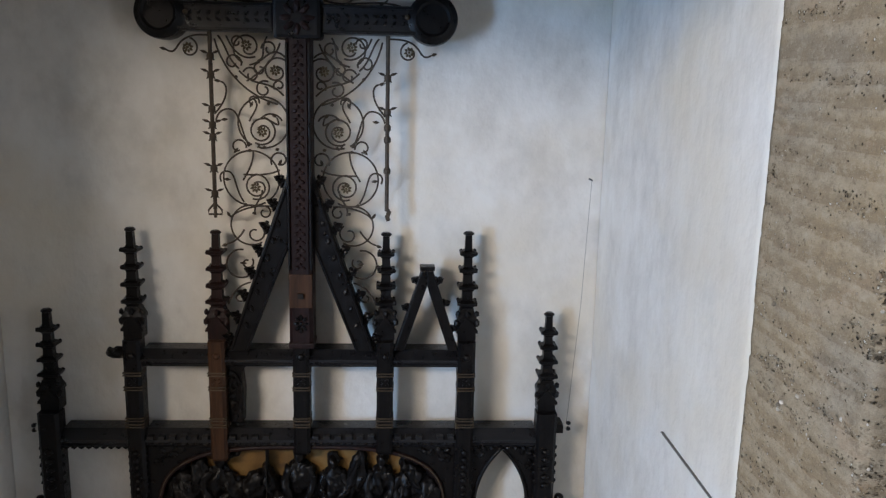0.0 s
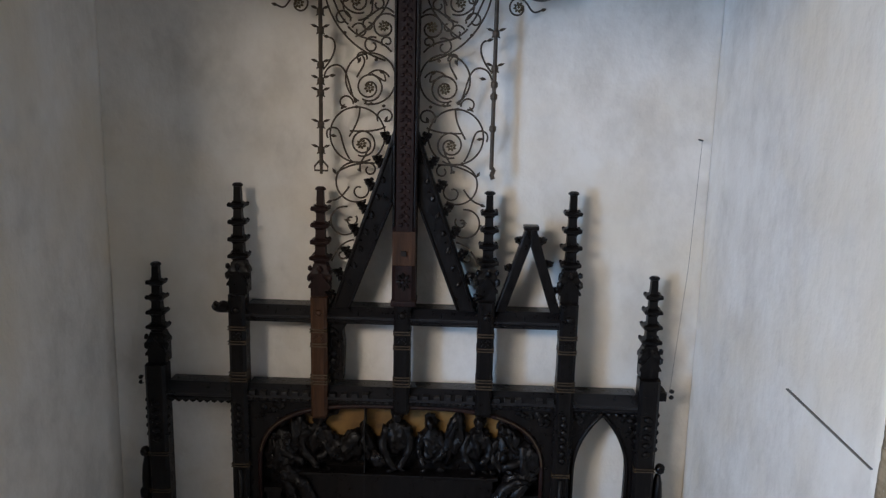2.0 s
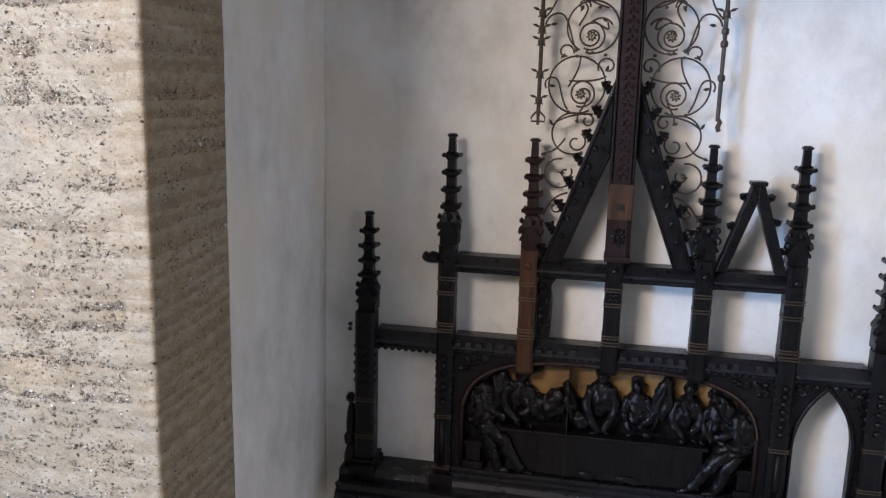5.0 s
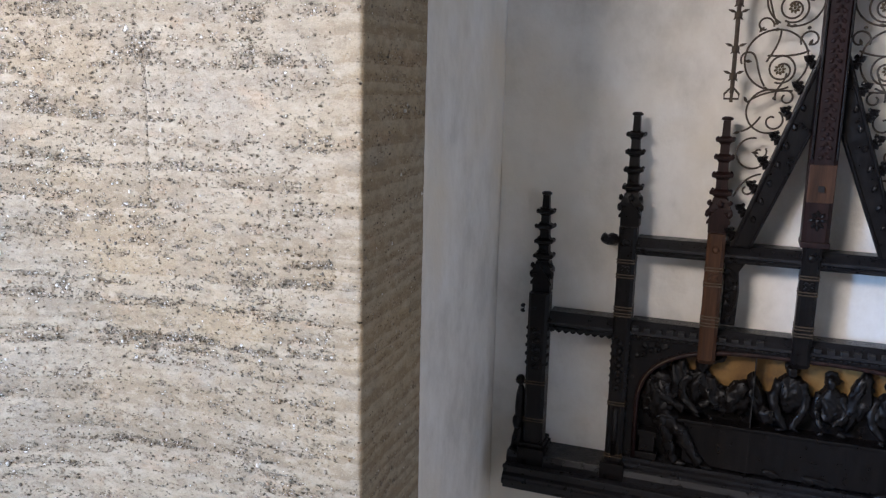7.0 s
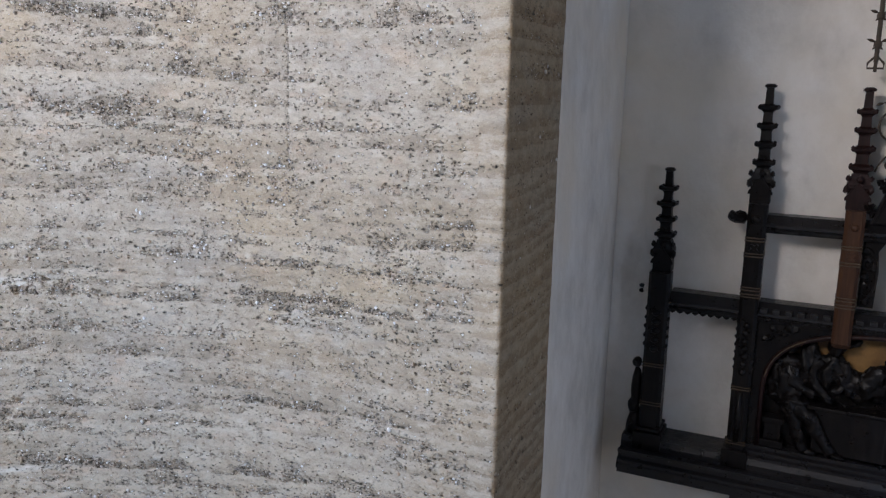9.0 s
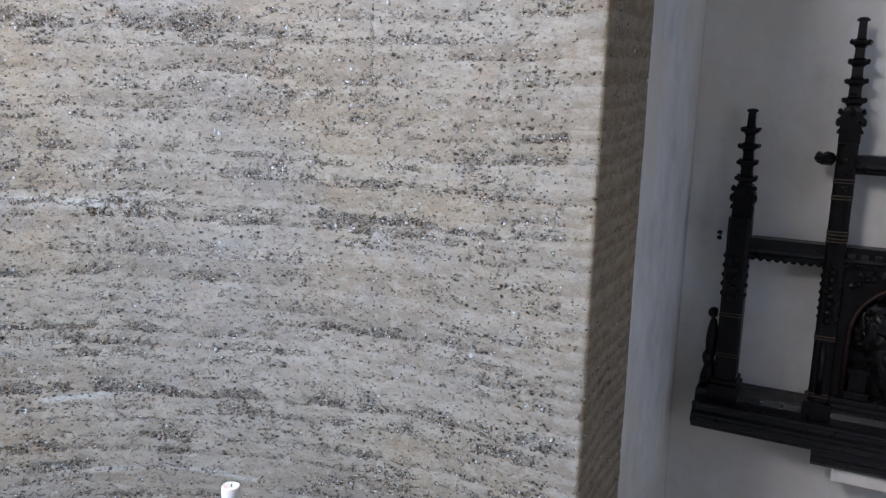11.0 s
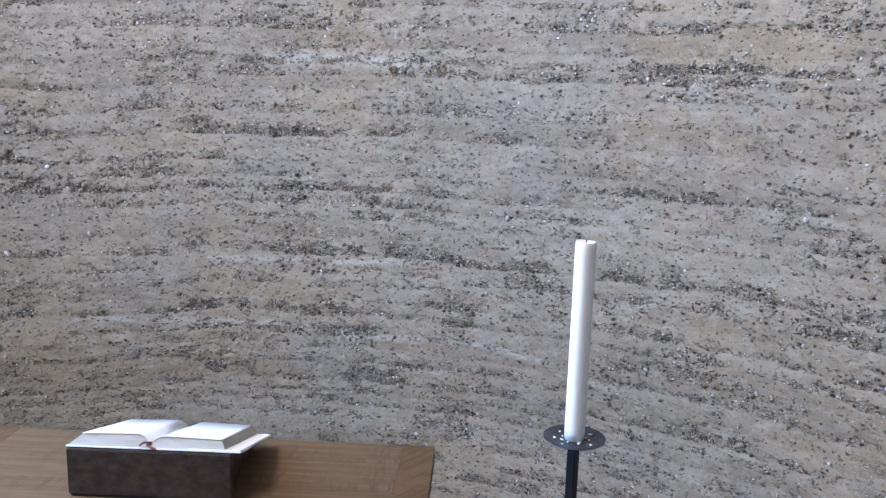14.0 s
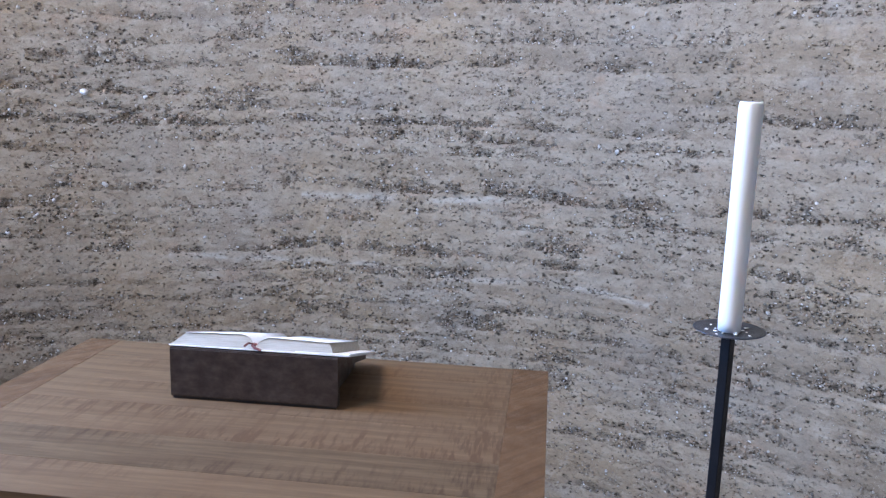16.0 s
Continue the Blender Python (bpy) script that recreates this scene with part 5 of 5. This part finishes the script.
for side, thick in ((-1, 0.034), (1, 0.030)):
    n = 20
    reach, slant = (BW - 0.014, 0.036) if side < 0 else (BW - 0.030, 0.014)
    bm = bmesh.new()
    rows = []
    for i in range(n + 1):
        u = i / n
        h = page_height(u, thick) + 0.004
        x = side * (0.003 + (reach - slant) * u)
        xb = side * (0.003 + (reach - 0.002) * u)
        rows.append([bm.verts.new((xb, 0, 0.005)), bm.verts.new((x, 0.006, h)), bm.verts.new((x, BD - 0.006, h)), bm.verts.new((xb, BD, 0.005))])
    for p, q in zip(rows, rows[1:]):
        for i in range(4):
            bm.faces.new((p[i], p[(i + 1) % 4], q[(i + 1) % 4], q[i]))
    bm.faces.new(rows[0]), bm.faces.new(rows[-1][::-1])
    bmesh.ops.transform(bm, matrix=BOOK, verts=bm.verts)
    block = part("page_block", bm, PAGES, book)
    bm = bmesh.new()
    rows = []
    for i in range(n + 1):
        u = i / n
        h = page_height(u, thick) + 0.0048
        x = side * (0.003 + (reach - slant + 0.001) * u)
        rows.append([bm.verts.new((x, 0.0035, h)), bm.verts.new((x, BD - 0.0035, h)), bm.verts.new((x, BD - 0.0035, h + 0.0006)), bm.verts.new((x, 0.0035, h + 0.0006))])
    for p, q in zip(rows, rows[1:]):
        for i in range(4):
            bm.faces.new((p[i], p[(i + 1) % 4], q[(i + 1) % 4], q[i]))
    bm.faces.new(rows[0]), bm.faces.new(rows[-1][::-1])
    bmesh.ops.transform(bm, matrix=BOOK, verts=bm.verts)
    part("page", bm, PAPER, book, smooth=True)
bm = bmesh.new()
tube(bm, [BOOK @ Vector(p) for p in ((0.0, 0.01, 0.016), (-0.004, -0.006, 0.013), (0.004, -0.010, 0.008), (0.02, -0.012, 0.003))], 0.0032, 6)
tube(bm, [BOOK @ Vector(p) for p in ((-0.004, 0.008, 0.017), (-0.014, -0.007, 0.018), (-0.022, -0.012, 0.010))], 0.0028, 6)
part("ribbon", bm, RIBBON, book, "red ribbon bookmark")

# ---- candlestick and candle ----
CX, CY, CZ = -2.490, 1.070, 1.290
stick = thing("candle_stand", (CX, CY, 0), "tall black steel candle stand with a drip plate", "candle stand")
bm = bmesh.new()
lathe(bm, (CX, CY, 0), [(0.13, 0), (0.13, 0.008), (0.02, 0.014)], 32)
part("foot_plate", bm, BLACK_STEEL, stick)
part("pole", boxed(CX - 0.0095, CX + 0.0095, CY - 0.0095, CY + 0.0095, 0.012, CZ - 0.004, 0.002), BLACK_STEEL, stick)
bm = bmesh.new()
lathe(bm, (CX, CY, CZ - 0.005), [(0.012, -0.003), (0.050, 0.0), (0.064, 0.0045), (0.065, 0.0055), (0.064, 0.0065), (0.050, 0.003), (0.012, 0.002)], 40)
plate = part("drip_plate", bm, PLATE_STEEL, stick, "grey steel drip plate with wax spots", smooth=True)
bm = bmesh.new()
random.seed(5)
for k in range(16):
    a, r = random.uniform(0, 6.28), random.uniform(0.024, 0.047)
    blob(bm, (CX + r * math.cos(a), CY + r * math.sin(a), CZ - 0.001), (random.uniform(0.002, 0.006), random.uniform(0.002, 0.004), 0.0012), (0, 0, random.uniform(0, 180)), 0, 1)
part("wax_spots", bm, WAX, plate, "spilt white wax", smooth=True)
candle = thing("candle", (CX, CY, CZ), "tall white pillar candle burnt a little at the rim", "candle")
bm = bmesh.new()
H = 0.418
lathe(bm, (CX, CY, CZ - 0.002), [(0.0205, 0), (0.0212, 0.02), (0.0208, 0.2), (0.0212, H - 0.012), (0.0205, H - 0.003), (0.0185, H), (0.0160, H - 0.0015), (0.010, H - 0.003), (0.003, H - 0.0035)], 36)
for v in bm.verts:
    k = noise.noise(Vector((v.co.x * 40, v.co.y * 40, 0)))
    if v.co.z > CZ + H - 0.02:
        v.co.z += 0.002 * k
part("wax_body", bm, WAX, candle, smooth=True)
bm = bmesh.new()
tube(bm, [(CX, CY, CZ + H - 0.008), (CX + 0.001, CY, CZ + H - 0.002), (CX + 0.002, CY, CZ + H + 0.001)], 0.0012, 6)
part("wick", bm, WICK, candle)

# ---- surrounds added round the three area lamps of the hall, out of view ----
for name, at, turn, tilt, half, low, high in (("window_1", (-5.33, -1.1, 0), 0, 0, 0.60, 1.45, 3.75), ("window_3", (4.95, -2.68, 0), math.degrees(math.atan2(5.1, -6.35)), 0, 0.65, 1.85, 4.15), ("window_2", (-3.945, -1.70, 5.40), math.degrees(math.atan2(4.2, 2.0)), 36.0, 1.02, -0.88, 0.88)):
    frame_at = Matrix.Translation(at) @ Matrix.Rotation(radians(turn), 4, "Z") @ Matrix.Rotation(radians(tilt), 4, "Y")
    window = thing(name, frame_at @ Vector((0, 0, low)), "pale timber surround added round an unseen hall lamp", "window")
    window["kind"] = "structure"
    for piece, y0, y1, z0, z1 in (("window_sill", -half - 0.1, half + 0.1, low - 0.08, low), ("window_head", -half - 0.1, half + 0.1, high, high + 0.08), ("window_jamb", -half - 0.1, -half, low, high), ("window_jamb", half, half + 0.1, low, high)):
        part(piece, boxed(-0.10, 0.06, y0, y1, z0, z1, 0.004, frame_at), CEILING, window)

bm = bmesh.new()
blob(bm, (-5.143, 0.806, 1.664), (0.017, 0.012, 0.012), (20, 10, 35), 0.003, 2)
tagged(link_mesh("white_pebble", bm, PORCELAIN, True), "single white pebble bedded in the earth wall", "pebble")
